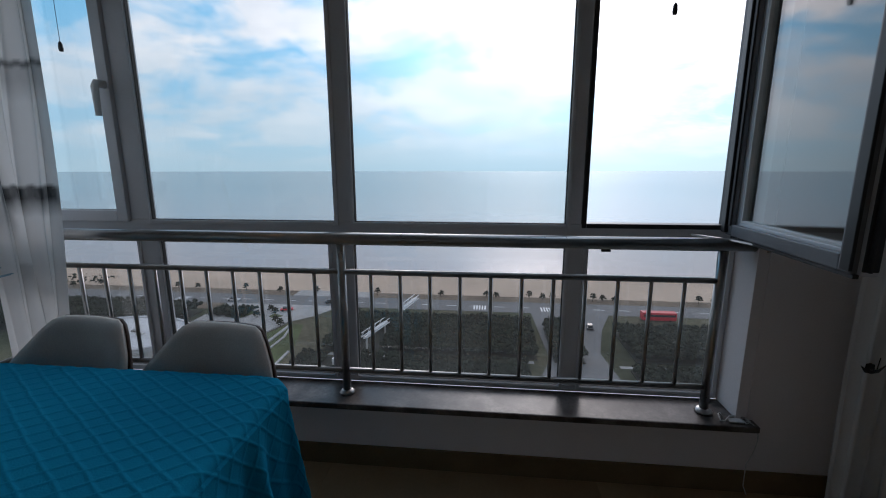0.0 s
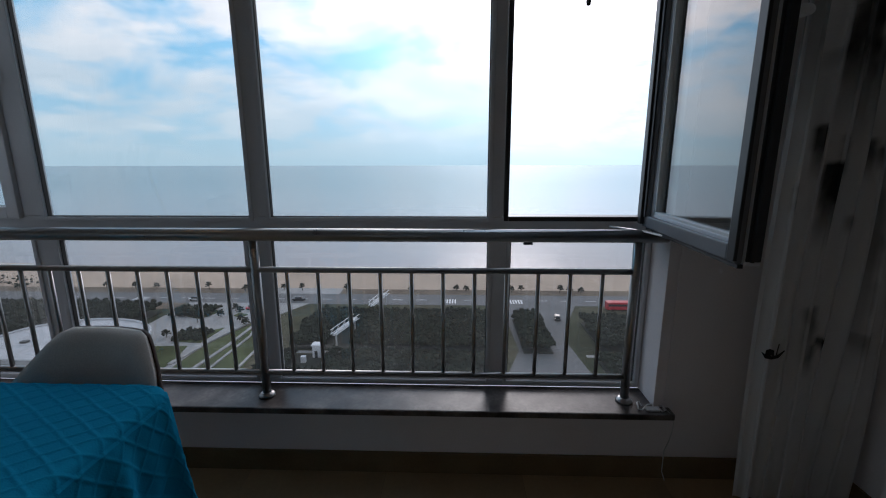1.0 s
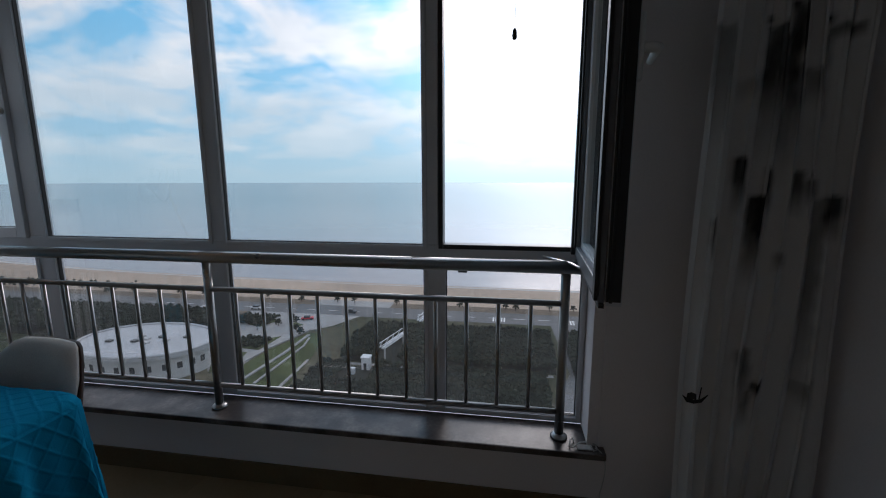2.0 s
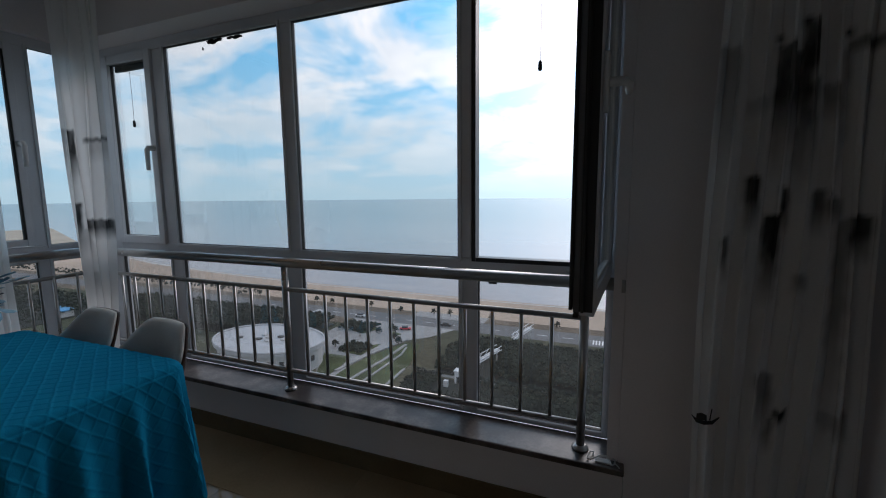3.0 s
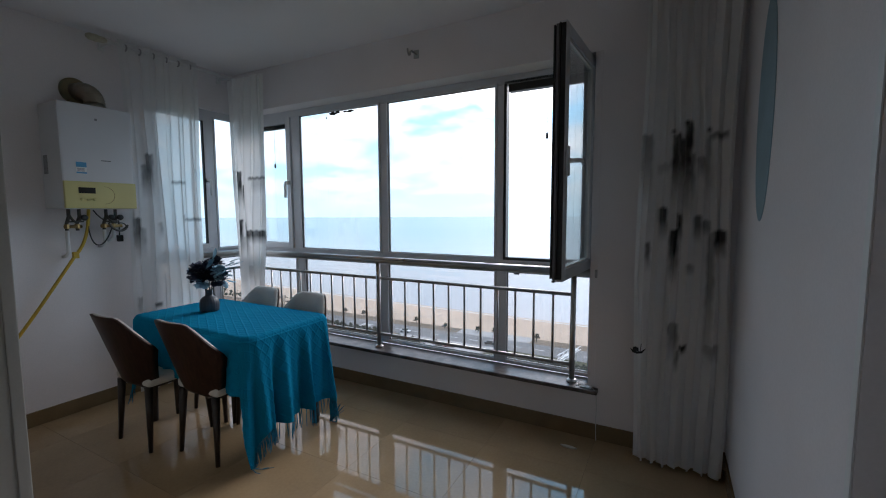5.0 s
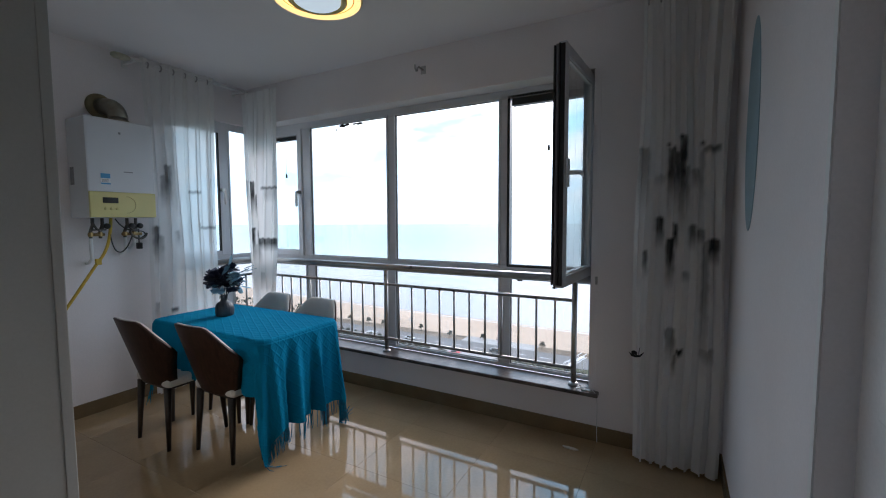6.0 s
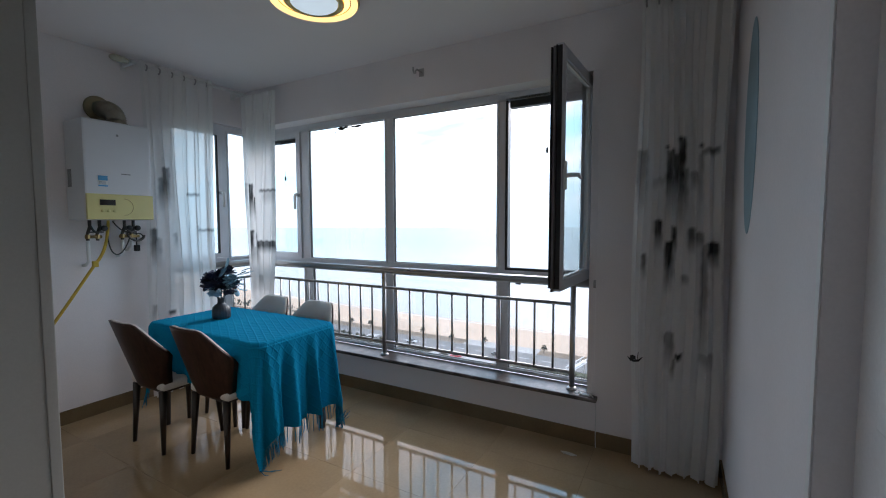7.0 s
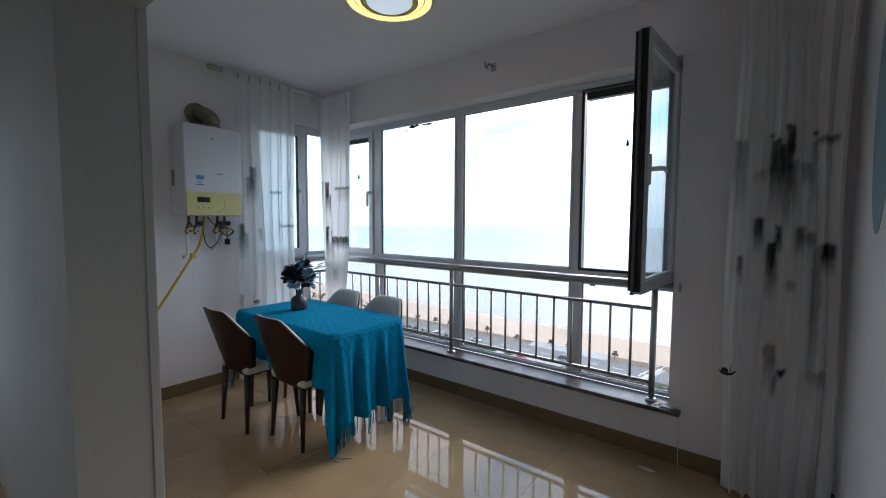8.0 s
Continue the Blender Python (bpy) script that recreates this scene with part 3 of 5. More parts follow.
window_2 = structure("window_2", boxes((*on_left(1.482, 2.456, 0, 0.034), 0.3345, 0.366), (*on_left(1.482, 2.456, 0, 0.034), 2.337, HEAD), (*on_left(1.482, 1.56, 0, 0.034), 0.366, 2.337), (*on_left(2.40, 2.456, 0, 0.034), 0.366, 2.337), bevel=0.003),
                     UPVC, "grey-white plastic side window beside the corner", "window")
part("transom", boxes((*on_left(1.56, 2.40, 0.001, 0.034), 1.012, 1.119), bevel=0.004), UPVC, window_2)
for z0, z1 in ((1.119, 2.337), (0.366, 1.012)):
    part("mullion", boxes((*on_left(2.055, 2.136, 0.002, 0.034), z0, z1), bevel=0.004), UPVC, window_2)
ws = part("sash", frame_ring(1.562, 2.053, 1.123, 2.334, 0.040, on_left, -0.016, 0.032), UPVC, window_2)
glazing(ws, on_left, 1.602, 2.013, 1.163, 2.294)
part("gasket_strip", boxes((*on_left(1.998, 2.011, -0.018, 0.0), 1.165, 2.292)), RUBBER, ws, "black rubber gasket")
upright_handle(ws, (XG + 0.016, 2.034, 1.72), (1, 0, 0))
glazing(window_2, on_left, 2.136, 2.40, 1.119, 2.337)
for a0, a1 in ((1.56, 2.055), (2.136, 2.40)):
    glazing(window_2, on_left, a0, a1, 0.366, 1.012)

# ---------------------------------------------------------------- stainless railing on the sills
railing = thing("window_railing", (0.765, 2.345, 0.334), "stainless steel safety railing standing on the marble sill", "railing")
RX, RY, RZ = 0.765, 2.345, 0.334
LX = -2.455


def rail_part(name, pts, r, label="", seg=14, parent=None):
    bm = bmesh.new()
    tube(bm, [(x - RX, y - RY, z - RZ) for x, y, z in pts], r, seg)
    return part(name, bm, STEEL, railing if parent is None else parent, label, True)


rail_part("handrail", [(0.908, 2.333, 1.062), (-2.36, 2.333, 1.062), (-2.43, 2.30, 1.062), (LX, 2.23, 1.062), (LX, 1.49, 1.062)], 0.026, "thick polished steel handrail", 20)
rail_part("wall_flange", [(0.900, 2.333, 1.062), (0.9145, 2.333, 1.062)], 0.040, "round wall flange", 20)
rail_part("top_rail", [(0.765, 2.345, 0.912), (LX, 2.345, 0.912), (LX, 1.49, 0.912)], 0.0125)
rail_part("bottom_rail", [(0.765, 2.345, 0.447), (LX, 2.345, 0.447), (LX, 1.49, 0.447)], 0.0125)
for x, y in ((0.765, 2.345), (-0.80, 2.345), (LX, 2.345), (LX, 1.52)):
    post = rail_part("post", [(x, y, 0.336), (x, y, 1.04)], 0.0185)
    bm = bmesh.new()
    lathe(bm, [(0.035, 0.001), (0.035, 0.007), (0.030, 0.013), (0.021, 0.020)], 20, (x - RX, y - RY, 0))
    part("base_flange", bm, STEEL, post, "round polished base flange", True)
xs = [-0.80 + 0.1304 * k for k in range(1, 12)] + [-0.80 - 0.1273 * k for k in range(1, 13)]
for x in xs:
    rail_part("baluster", [(x, 2.345, 0.447), (x, 2.345, 0.912)], 0.0085, seg=8)
for k in range(1, 7):
    rail_part("baluster", [(LX, 2.345 - 0.1273 * k, 0.447), (LX, 2.345 - 0.1273 * k, 0.912)], 0.0085, seg=8)

# ---------------------------------------------------------------- curtains
def ink_at(strokes, a, z):
    """Brush strokes (centre, top, width, height, strength): crisp at the top, running out below, ragged at the sides."""
    best = 0.0
    for c, top, w, h, dark in strokes:
        wob = 0.002 * math.sin(31 * z + 90 * c) + 0.0015 * math.sin(77 * z + 40 * c)
        e = abs(a - c + wob) - w / 2
        d = top + 0.004 * math.sin(140 * a + 50 * c) - z
        if e > 0.012 or d < -0.012 or d > h * 1.25:
            continue
        side = min(1.0, max(0.0, 1 - (e + 0.004) / 0.014))
        head = min(1.0, max(0.0, (d + 0.012) / 0.016))
        tail = 1.0 if d < 0.45 * h else max(0.0, 1 - (d - 0.45 * h) / (0.8 * h))
        best = max(best, dark * side * head * tail)
    return best


HILLS_SIDE = ((1.435, 1.91, 0.06, 0.28, 0.75), (1.395, 1.82, 0.035, 0.22, 0.6), (1.33, 1.41, 0.05, 0.26, 0.75), (1.365, 1.33, 0.03, 0.20, 0.5), (1.66, 1.71, 0.11, 0.025, 0.6),
              (1.80, 1.83, 0.022, 0.09, 0.4), (1.765, 1.40, 0.16, 0.022, 0.6), (1.69, 1.43, 0.014, 0.07, 0.6), (1.45, 0.72, 0.045, 0.035, 0.8), (1.31, 0.79, 0.04, 0.13, 0.45), (1.49, 1.37, 0.02, 0.12, 0.4))
HILLS_CORNER = ((-2.345, 1.84, 0.05, 0.24, 0.45), (-2.255, 1.83, 0.042, 0.27, 0.9), (-2.205, 1.70, 0.042, 0.19, 0.85), (-1.995, 1.77, 0.25, 0.028, 0.75), (-1.99, 1.745, 0.20, 0.10, 0.3), (-2.25, 1.38, 0.034, 0.25, 0.9),
                (-2.19, 1.36, 0.024, 0.22, 0.85), (-2.05, 1.285, 0.24, 0.10, 0.85), (-2.20, 1.22, 0.10, 0.14, 0.4), (-2.13, 0.95, 0.04, 0.10, 0.3))
# Printed hills; the long stroke at 1.495 is a dark fold drawn as ink.
HILLS_AND_FOLD_RIGHT = ((1.175, 1.86, 0.05, 0.30, 0.45), (1.318, 1.85, 0.034, 0.32, 0.8), (1.345, 1.83, 0.03, 0.28, 0.8), (1.372, 1.915, 0.028, 0.44, 0.95), (1.392, 1.74, 0.02, 0.26, 0.6), (1.462, 1.82, 0.018, 0.32, 0.45),
               (1.505, 1.845, 0.075, 0.035, 0.7), (1.435, 1.725, 0.034, 0.09, 0.5), (1.265, 1.465, 0.034, 0.15, 0.85), (1.322, 1.345, 0.036, 0.24, 0.95), (1.346, 1.43, 0.018, 0.12, 0.9), (1.43, 1.42, 0.03, 0.12, 0.7),
               (1.465, 1.395, 0.035, 0.07, 0.65), (1.53, 1.345, 0.05, 0.12, 0.9), (1.495, 1.33, 0.028, 0.62, 0.55), (1.197, 1.27, 0.016, 0.13, 0.8), (1.335, 0.83, 0.042, 0.18, 0.55), (1.385, 0.715, 0.03, 0.04, 0.9),
               (1.357, 0.68, 0.014, 0.11, 0.75), (1.515, 0.735, 0.06, 0.08, 0.45), (1.30, 1.875, 0.010, 0.02, 0.9), (1.465, 1.87, 0.012, 0.02, 0.9), (1.26, 1.70, 0.05, 0.05, 0.3), (1.40, 1.16, 0.03, 0.05, 0.5))


def curtain(name, a0, a1, z0, z1, at, along, label, folds, depth, fabric, gather=1.0, off=0.0, seed=1, top_a=None, over=0.26, rings=True, strokes=()):
    """A pleated sheer from a0 to a1 along x or y, hanging at the other coordinate. Its print runs on over the folds."""
    rnd = random.Random(seed)
    ph = [rnd.uniform(-0.5, 0.5) for _ in range(folds + 2)]
    nu, nv = folds * 20, 250
    ob = thing(name, ((a0 + a1) / 2, at, z0) if along == "x" else (at, (a0 + a1) / 2, z0), label, "curtain")
    bm = bmesh.new()
    lay = bm.loops.layers.uv.new("cloth")
    ink = bm.verts.layers.float.new("ink")
    grid = []
    for j in range(nv + 1):
        v = j / nv
        row = []
        for i in range(nu + 1):
            u = i / nu
            f = u * folds
            k = int(min(f, folds - 1e-6))
            amp = depth * (0.75 + 0.5 * abs(ph[k])) * (0.55 + 0.45 * math.sin(math.pi * min(1, 0.25 + 0.5 * (1 - v)))) * (1.1 - 0.35 * v)
            w = math.sin(2 * math.pi * f + 0.9 * ph[k] * math.sin(math.pi * f)) + 0.28 * math.sin(4 * math.pi * f + 3 * ph[k + 1] + 2.5 * v)
            lo, hi = a0, a1
            if top_a:
                q = v ** 0.7
                lo, hi = a0 + (top_a[0] - a0) * q, a1 + (top_a[1] - a1) * q
            a = lo + (hi - lo) * u + 0.012 * math.sin(7 * v + 5 * u + seed)
            a += over * (hi - lo) / folds * math.sin(4 * math.pi * f) * (0.6 + 0.8 * abs(ph[k]))      # pleats fold over themselves
            d = amp * w + 0.008 * math.sin(9 * v + 11 * u)
            c = (a - (a0 + a1) / 2, d) if along == "x" else (d, a - (a0 + a1) / 2)
            drop = 0.012 * math.sin(2 * math.pi * f + 1.0) * (1 - v) ** 6
            vert = bm.verts.new((c[0], c[1], v * (z1 - z0) + max(drop, 0)))
            vert[ink] = ink_at(strokes, a, z0 + v * (z1 - z0))
            row.append(vert)
        grid.append(row)
    width = gather * (a1 - a0)
    for j in range(nv):
        for i in range(nu):
            fc = bm.faces.new((grid[j][i], grid[j][i + 1], grid[j + 1][i + 1], grid[j + 1][i]))
            fc.smooth = True
            for lp, (ii, jj) in zip(fc.loops, ((i, j), (i + 1, j), (i + 1, j + 1), (i, j + 1))):
                lp[lay].uv = (off + width * ii / nu, z0 + (z1 - z0) * jj / nv)
    me = bpy.data.meshes.new("fabric")
    bm.to_mesh(me)
    bm.free()
    me.materials.append(fabric)
    fab = new("fabric", me)
    fab.parent = ob
    # steel eyelets and the piece of rod that carries them
    for k in range(folds if rings else 0):
        a = (a1 - a0) * ((k + 0.5) / folds - 0.5) if not top_a else (top_a[0] + (top_a[1] - top_a[0]) * (k + 0.5) / folds) - (a0 + a1) / 2
        bm = bmesh.new()
        ring = [(0.021 * math.cos(t), 0.021 * math.sin(t)) for t in (2 * math.pi * q / 12 for q in range(13))]
        if along == "x":
            tube(bm, [(a, p, z1 - z0 - 0.05 + q) for p, q in ring], 0.006, 6, False)
        else:
            tube(bm, [(p, a, z1 - z0 - 0.05 + q) for p, q in ring], 0.006, 6, False)
        part("eyelet", bm, STEEL, ob, "grey metal eyelet", True)
    return ob


curtain("curtain", 1.275, 1.85, 0.035, 2.725, -2.33, "y", "white sheer curtain with an ink-wash landscape print beside the boiler", 6, 0.030, SHEER, gather=1.2, seed=3, over=0.20, strokes=HILLS_SIDE)
curtain("curtain", -2.285, -2.00, 0.30, 2.665, 2.17, "x", "narrow white sheer curtain with ink-wash hills gathered in the corner", 4, 0.018, SHEER_GATHERED, gather=1.2, off=2.05, seed=5, top_a=(-2.36, -1.87), over=0.10, rings=False, strokes=HILLS_CORNER)
right_curtain = curtain("curtain", 1.145, 1.585, 0.015, 2.725, 2.16, "x", "white sheer curtain with dark ink-wash hills gathered beside the window", 7, 0.026, SHEER_GATHERED, gather=1.1, off=4.4, seed=8, over=0.22, strokes=HILLS_AND_FOLD_RIGHT)


def boat(cur, at, across, s=1.0):
    """A little printed boat: a crescent hull with a leaning figure-less mast, a hair in front of the cloth."""
    bm = bmesh.new()
    c, u, up_v = Vector(at), Vector(across), Vector((0, 0, 1))
    nrm = u.cross(up_v)

    def strip(top, bottom):
        for d in (0.0, 0.001):
            t = [bm.verts.new(c + u * x * s + up_v * z * s + nrm * d) for x, z in top]
            b = [bm.verts.new(c + u * x * s + up_v * z * s + nrm * d) for x, z in bottom]
            for k in range(len(t) - 1):
                bm.faces.new((t[k], t[k + 1], b[k + 1], b[k]))

    strip([(-0.05, 0.022), (-0.025, 0.004), (0.0, 0.0), (0.028, 0.006), (0.055, 0.03)], [(-0.05, 0.018), (-0.03, -0.012), (0.0, -0.018), (0.032, -0.010), (0.057, 0.026)])
    strip([(-0.03, 0.030), (-0.012, 0.036), (0.008, 0.028)], [(-0.032, 0.002), (-0.012, 0.002), (0.010, 0.002)])
    strip([(0.024, 0.062), (0.028, 0.062)], [(0.018, 0.006), (0.023, 0.006)])
    part("boat_print", bm, INK, cur, "small printed ink boat")


INK = material("ink", (0.03, 0.03, 0.033), 0.9, vary=0.2, scale=60)
boat(right_curtain, (1.165 - 1.365, -0.062, 0.655), (1, 0, 0), 0.75)

rod = thing("curtain_rod", (-2.33, 1.5, 2.685), "slim pale curtain rod with a dull gold finial", "curtain rod")
bm = bmesh.new()
tube(bm, [(0, -0.30, 0), (0, 0.72, 0)], 0.011, 12)
part("rod", bm, WPLASTIC, rod, "", True)
bm = bmesh.new()
tube(bm, [(0, -0.42, 0), (0, -0.40, 0), (0, -0.36, 0), (0, -0.31, 0), (0, -0.295, 0)], [0.012, 0.024, 0.026, 0.020, 0.013], 14)
part("finial", bm, FINIAL, rod, "dull gold finial", True)
for y in (-0.27, 0.66):
    part("bracket", boxes((-0.148, 0.012, y - 0.010, y + 0.010, -0.012, 0.012), (-0.1475, -0.138, y - 0.02, y + 0.02, -0.035, 0.035), bevel=0.002), WPLASTIC, rod)

hook = thing("rod_bracket", (-0.385, 2.299, 2.60), "small grey metal curtain rod bracket screwed to the wall", "bracket")
part("plate", boxes((-0.022, 0.022, -0.006, 0.0, -0.03, 0.03), bevel=0.002), STEEL, hook)
bm = bmesh.new()
tube(bm, [(0, -0.004, 0), (0, -0.07, 0.004), (0.0, -0.088, -0.012), (0, -0.09, -0.03), (0, -0.105, -0.036), (0, -0.118, -0.02), (0, -0.12, 0.005)], 0.007, 8)
part("arm", bm, STEEL, hook, "", True)

# ---------------------------------------------------------------- dining table, throw and chairs
TX0, TX1, TY0, TY1, TZ = -1.915, -0.738, 1.048, 1.698, 0.752
table = thing("dining_table", ((TX0 + TX1) / 2, (TY0 + TY1) / 2, 0), "dark wooden dining table hidden under a teal throw", "table")
hx, hy = (TX1 - TX0) / 2, (TY1 - TY0) / 2
bm = bmesh.new()
ring = [(sx * (hx - 0.08) + 0.07 * math.cos(a), sy * (hy - 0.08) + 0.07 * math.sin(a)) for sx, sy, a0 in ((1, 1, 0), (-1, 1, 90), (-1, -1, 180), (1, -1, 270)) for a in (radians(a0 + 15 * k) for k in range(7))]
lo, hi = ([bm.verts.new((x, y, z)) for x, y in ring] for z in (TZ - 0.035, TZ))
bm.faces.new(lo[::-1])
bm.faces.new(hi)
for k in range(len(ring)):
    bm.faces.new((lo[k], lo[(k + 1) % len(ring)], hi[(k + 1) % len(ring)], hi[k]))
part("tabletop", bm, DARKWOOD, table)
for sx in (-1, 1):
    for sy in (-1, 1):
        bm = bmesh.new()
        tube(bm, [(sx * (hx - 0.08), sy * (hy - 0.07), 0), (sx * (hx - 0.09), sy * (hy - 0.08), TZ - 0.036)], [0.022, 0.032], 12)
        part("leg", bm, DARKWOOD, table)


def drape(px, py):
    """Where the cloth point (px, py), flat over the table, comes to lie."""
    r = 0.07
    qx, qy = min(max(px, TX0 + r), TX1 - r), min(max(py, TY0 + r), TY1 - r)
    ddx, ddy = px - qx, py - qy
    dist = math.hypot(ddx, ddy)
    top = TZ + 0.006
    if dist < r - 0.02:
        return Vector((px, py, top + 0.0012 * math.sin(9 * px + 5 * py)))
    nx, ny = ddx / dist, ddy / dist
    over = dist - (r - 0.02)
    ex, ey = qx + nx * (r - 0.02), qy + ny * (r - 0.02)
    rb = 0.026                                    # rounding over the edge
    arc = rb * math.pi / 2
    if over < arc:
        a = over / rb
        return Vector((ex + nx * rb * math.sin(a), ey + ny * rb * math.sin(a), top - rb * (1 - math.cos(a))))
    down = over - arc
    corner = abs(nx * ny) * 2                     # 1 on the diagonal of a corner
    along = qx * 1.0 + qy * 1.0 + math.atan2(ny, nx) * 0.16
    k = min(down / 0.5, 1.0)
    fold = 0.040 * k * (math.sin(2 * math.pi * along / 0.165 + 1.2) + 0.55 * math.sin(2 * math.pi * along / 0.093 + 0.4))
    calm = 0.30 if abs(ny) > 0.8 else 1.0        # the long sides hang flat behind the chairs
    fold *= calm
    out = rb + 0.006 + 0.014 * k * calm + fold * (1 - 0.55 * corner) + 0.028 * corner * k
    z = top - rb - down * (0.985 + 0.16 * corner)
    floor_z = 0.012
    if z < floor_z:
        out += 0.30 * (floor_z - z)
        z = floor_z + 0.008 * (1 + math.sin(40 * px + 31 * py))
    side = 0.02 * k * math.sin(2 * math.pi * along / 0.26)
    return Vector((ex + nx * out - ny * side, ey + ny * out + nx * side, z))


def tuck(px, py):
    """Height of the sewn tucks: two slanting families of narrow ridges that make diamonds."""
    w = 0.0014 * math.sin(23 * px + 17 * py) + 0.0010 * math.sin(41 * py - 29 * px)
    h = 0.0
    for nx, ny, pitch in ((0.515, 0.857, 0.047), (-0.655, 0.755, 0.045)):
        d = abs(((px * nx + py * ny + w) / pitch) % 1.0 - 0.5) * pitch
        h = max(h, 0.0020 * max(0.0, 1 - (d / 0.0048) ** 2))
    return h


throw = thing("tablecloth", ((TX0 + TX1) / 2, (TY0 + TY1) / 2, TZ), "teal knitted throw with diamond pin-tucks draped over the table", "tablecloth")
CX0, CX1, CY0, CY1 = TX0 - 0.30, TX1 + 0.57, TY0 - 0.34, TY1 + 0.40
org = throw.matrix_world.translation
bm = bmesh.new()
lay = bm.loops.layers.uv.new("cloth")
NX, NY = 640, 430
cloth = []
for j in range(NY + 1):
    cloth.append([(CX0 + (CX1 - CX0) * i / NX, CY0 + (CY1 - CY0) * j / NY) for i in range(NX + 1)])
vg = [[bm.verts.new(drape(*p) - org) for p in row] for row in cloth]
for j in range(NY):
    for i in range(NX):
        fc = bm.faces.new((vg[j][i], vg[j][i + 1], vg[j + 1][i + 1], vg[j + 1][i]))
        fc.smooth = True
        for lp, (ii, jj) in zip(fc.loops, ((i, j), (i + 1, j), (i + 1, j + 1), (i, j + 1))):
            lp[lay].uv = cloth[jj][ii]
bm.normal_update()
flip = 1.0 if vg[NY // 2][NX // 2].normal.z > 0 else -1.0
lift = [(v, v.normal * flip * tuck(*p)) for vr, pr in zip(vg, cloth) for v, p in zip(vr, pr)]
for v, d in lift:
    v.co += d
part("fabric", bm, TEAL, throw)
# knotted fringe along the two short hems
for hem, sgn in ((CX1, 1), (CX0, -1)):
    bm = bmesh.new()
    rnd = random.Random(4)
    for k in range(86):
        py = CY0 + (CY1 - CY0) * (k + 0.5) / 86
        p = drape(hem, py)
        back = drape(hem - sgn * 0.03, py)
        d = (p - back).normalized()
        for q in range(2):
            jit = Vector((rnd.uniform(-0.012, 0.012), rnd.uniform(-0.010, 0.010), 0))
            ln = rnd.uniform(0.085, 0.115)
            pts = [p, p + d * ln * 0.5 + jit * 0.6, p + d * ln + jit]
            pts = [Vector((v.x, v.y, max(v.z, 0.004))) - org for v in pts]
            if (pts[2] - pts[0]).length > 0.01:
                tube(bm, pts, [0.0024, 0.0018, 0.0012], 4, False)
    part("fringe", bm, TEALYARN, throw, "loose teal fringe")


def chair_back(inner):
    """The bucket back: half-width and lean by height, wrapped forward at the sides."""
    bm = bmesh.new()
    rows = [(0.405, 0.160), (0.42, 0.182), (0.48, 0.200), (0.57, 0.228), (0.64, 0.254), (0.67, 0.258), (0.695, 0.251), (0.762, 0.208), (0.815, 0.170), (0.842, 0.146), (0.853, 0.120)]
    if inner:
        rows = [(z + 0.002, w - 0.004) for z, w in rows[2:]]
    nu = 18

    def place(z, w, u, lift):
        t = z - 0.43
        y = -0.225 - 0.32 * t + 0.080 * (w * u / 0.26) ** 2 + lift
        return (w * u, y, z)

    o0, o1 = (0.0135, 0.048) if inner else (0.0, 0.013)
    faces = []
    for lift in (o0, o1):
        g = []
        for k, (z, w) in enumerate(rows):
            edge = min(k, len(rows) - 1 - k)
            row = []
            for i in range(nu + 1):
                u = -1 + 2 * i / nu
                l2 = lift
                if not inner and lift == o1:
                    l2 += 0.034 * abs(u) ** 6 * min(1, max(0, (0.72 - z) / 0.08))
                if inner and lift == o1:
                    l2 = o0 + (o1 - o0) * min(1, 0.35 + 0.4 * min(edge, 2)) * min(1, 0.35 + 3.2 * (1 - abs(u)))
                row.append(bm.verts.new(place(z, w, u, l2)))
            g.append(row)
        faces.append(g)
    a, b = faces
    for k in range(len(rows) - 1):
        for i in range(nu):
            bm.faces.new((a[k][i], a[k][i + 1], a[k + 1][i + 1], a[k + 1][i]))
            bm.faces.new((b[k][i], b[k + 1][i], b[k + 1][i + 1], b[k][i + 1]))
        for i in (0, nu):
            bm.faces.new((a[k][i], a[k + 1][i], b[k + 1][i], b[k][i]))
    for k in (0, len(rows) - 1):
        for i in range(nu):
            bm.faces.new((a[k][i], b[k][i], b[k][i + 1], a[k][i + 1]))
    return bm


chair = thing("dining_chair", (-1.60, 1.085, 0), "walnut-backed dining chair with grey-beige padding tucked under the table", "chair", "chairs round the table")
shell = part("backrest_shell", chair_back(False), WOOD, chair, "curved walnut veneer back", True)
part("backrest_pad", chair_back(True), LEATHER, chair, "grey-beige padded back", True)
bm = bmesh.new()
box(bm, -0.198, 0.198, -0.205, 0.225, 0.400, 0.462, bevel=0.03, segments=4)
for v in bm.verts:
    if v.co.z > 0.44:
        v.co.z -= 0.010 * (1 - min(1, (abs(v.co.x) / 0.2) ** 2))
    v.co.x *= 1.0 - 0.10 * max(0, -(v.co.y - 0.1))
part("seat", bm, LEATHER, chair, "grey-beige padded seat", True)
part("seat_base", boxes((-0.17, 0.17, -0.19, 0.20, 0.385, 0.408), bevel=0.006), DARKWOOD, chair)
for sx, sy, tx, ty in ((-0.175, -0.205, -0.155, -0.185), (0.175, -0.205, 0.155, -0.185), (-0.20, 0.17, -0.165, 0.155), (0.20, 0.17, 0.165, 0.155)):
    bm = bmesh.new()
    tube(bm, [(sx, sy, 0), (tx, ty, 0.40)], [0.012, 0.024], 10)
    part("leg", bm, DARKWOOD, chair, "tapered dark wooden leg", True)
copy_thing(chair, pose(-1.105, 1.185, 0))
copy_thing(chair, pose(-1.056, 1.508, 0, 0, 0, 175))
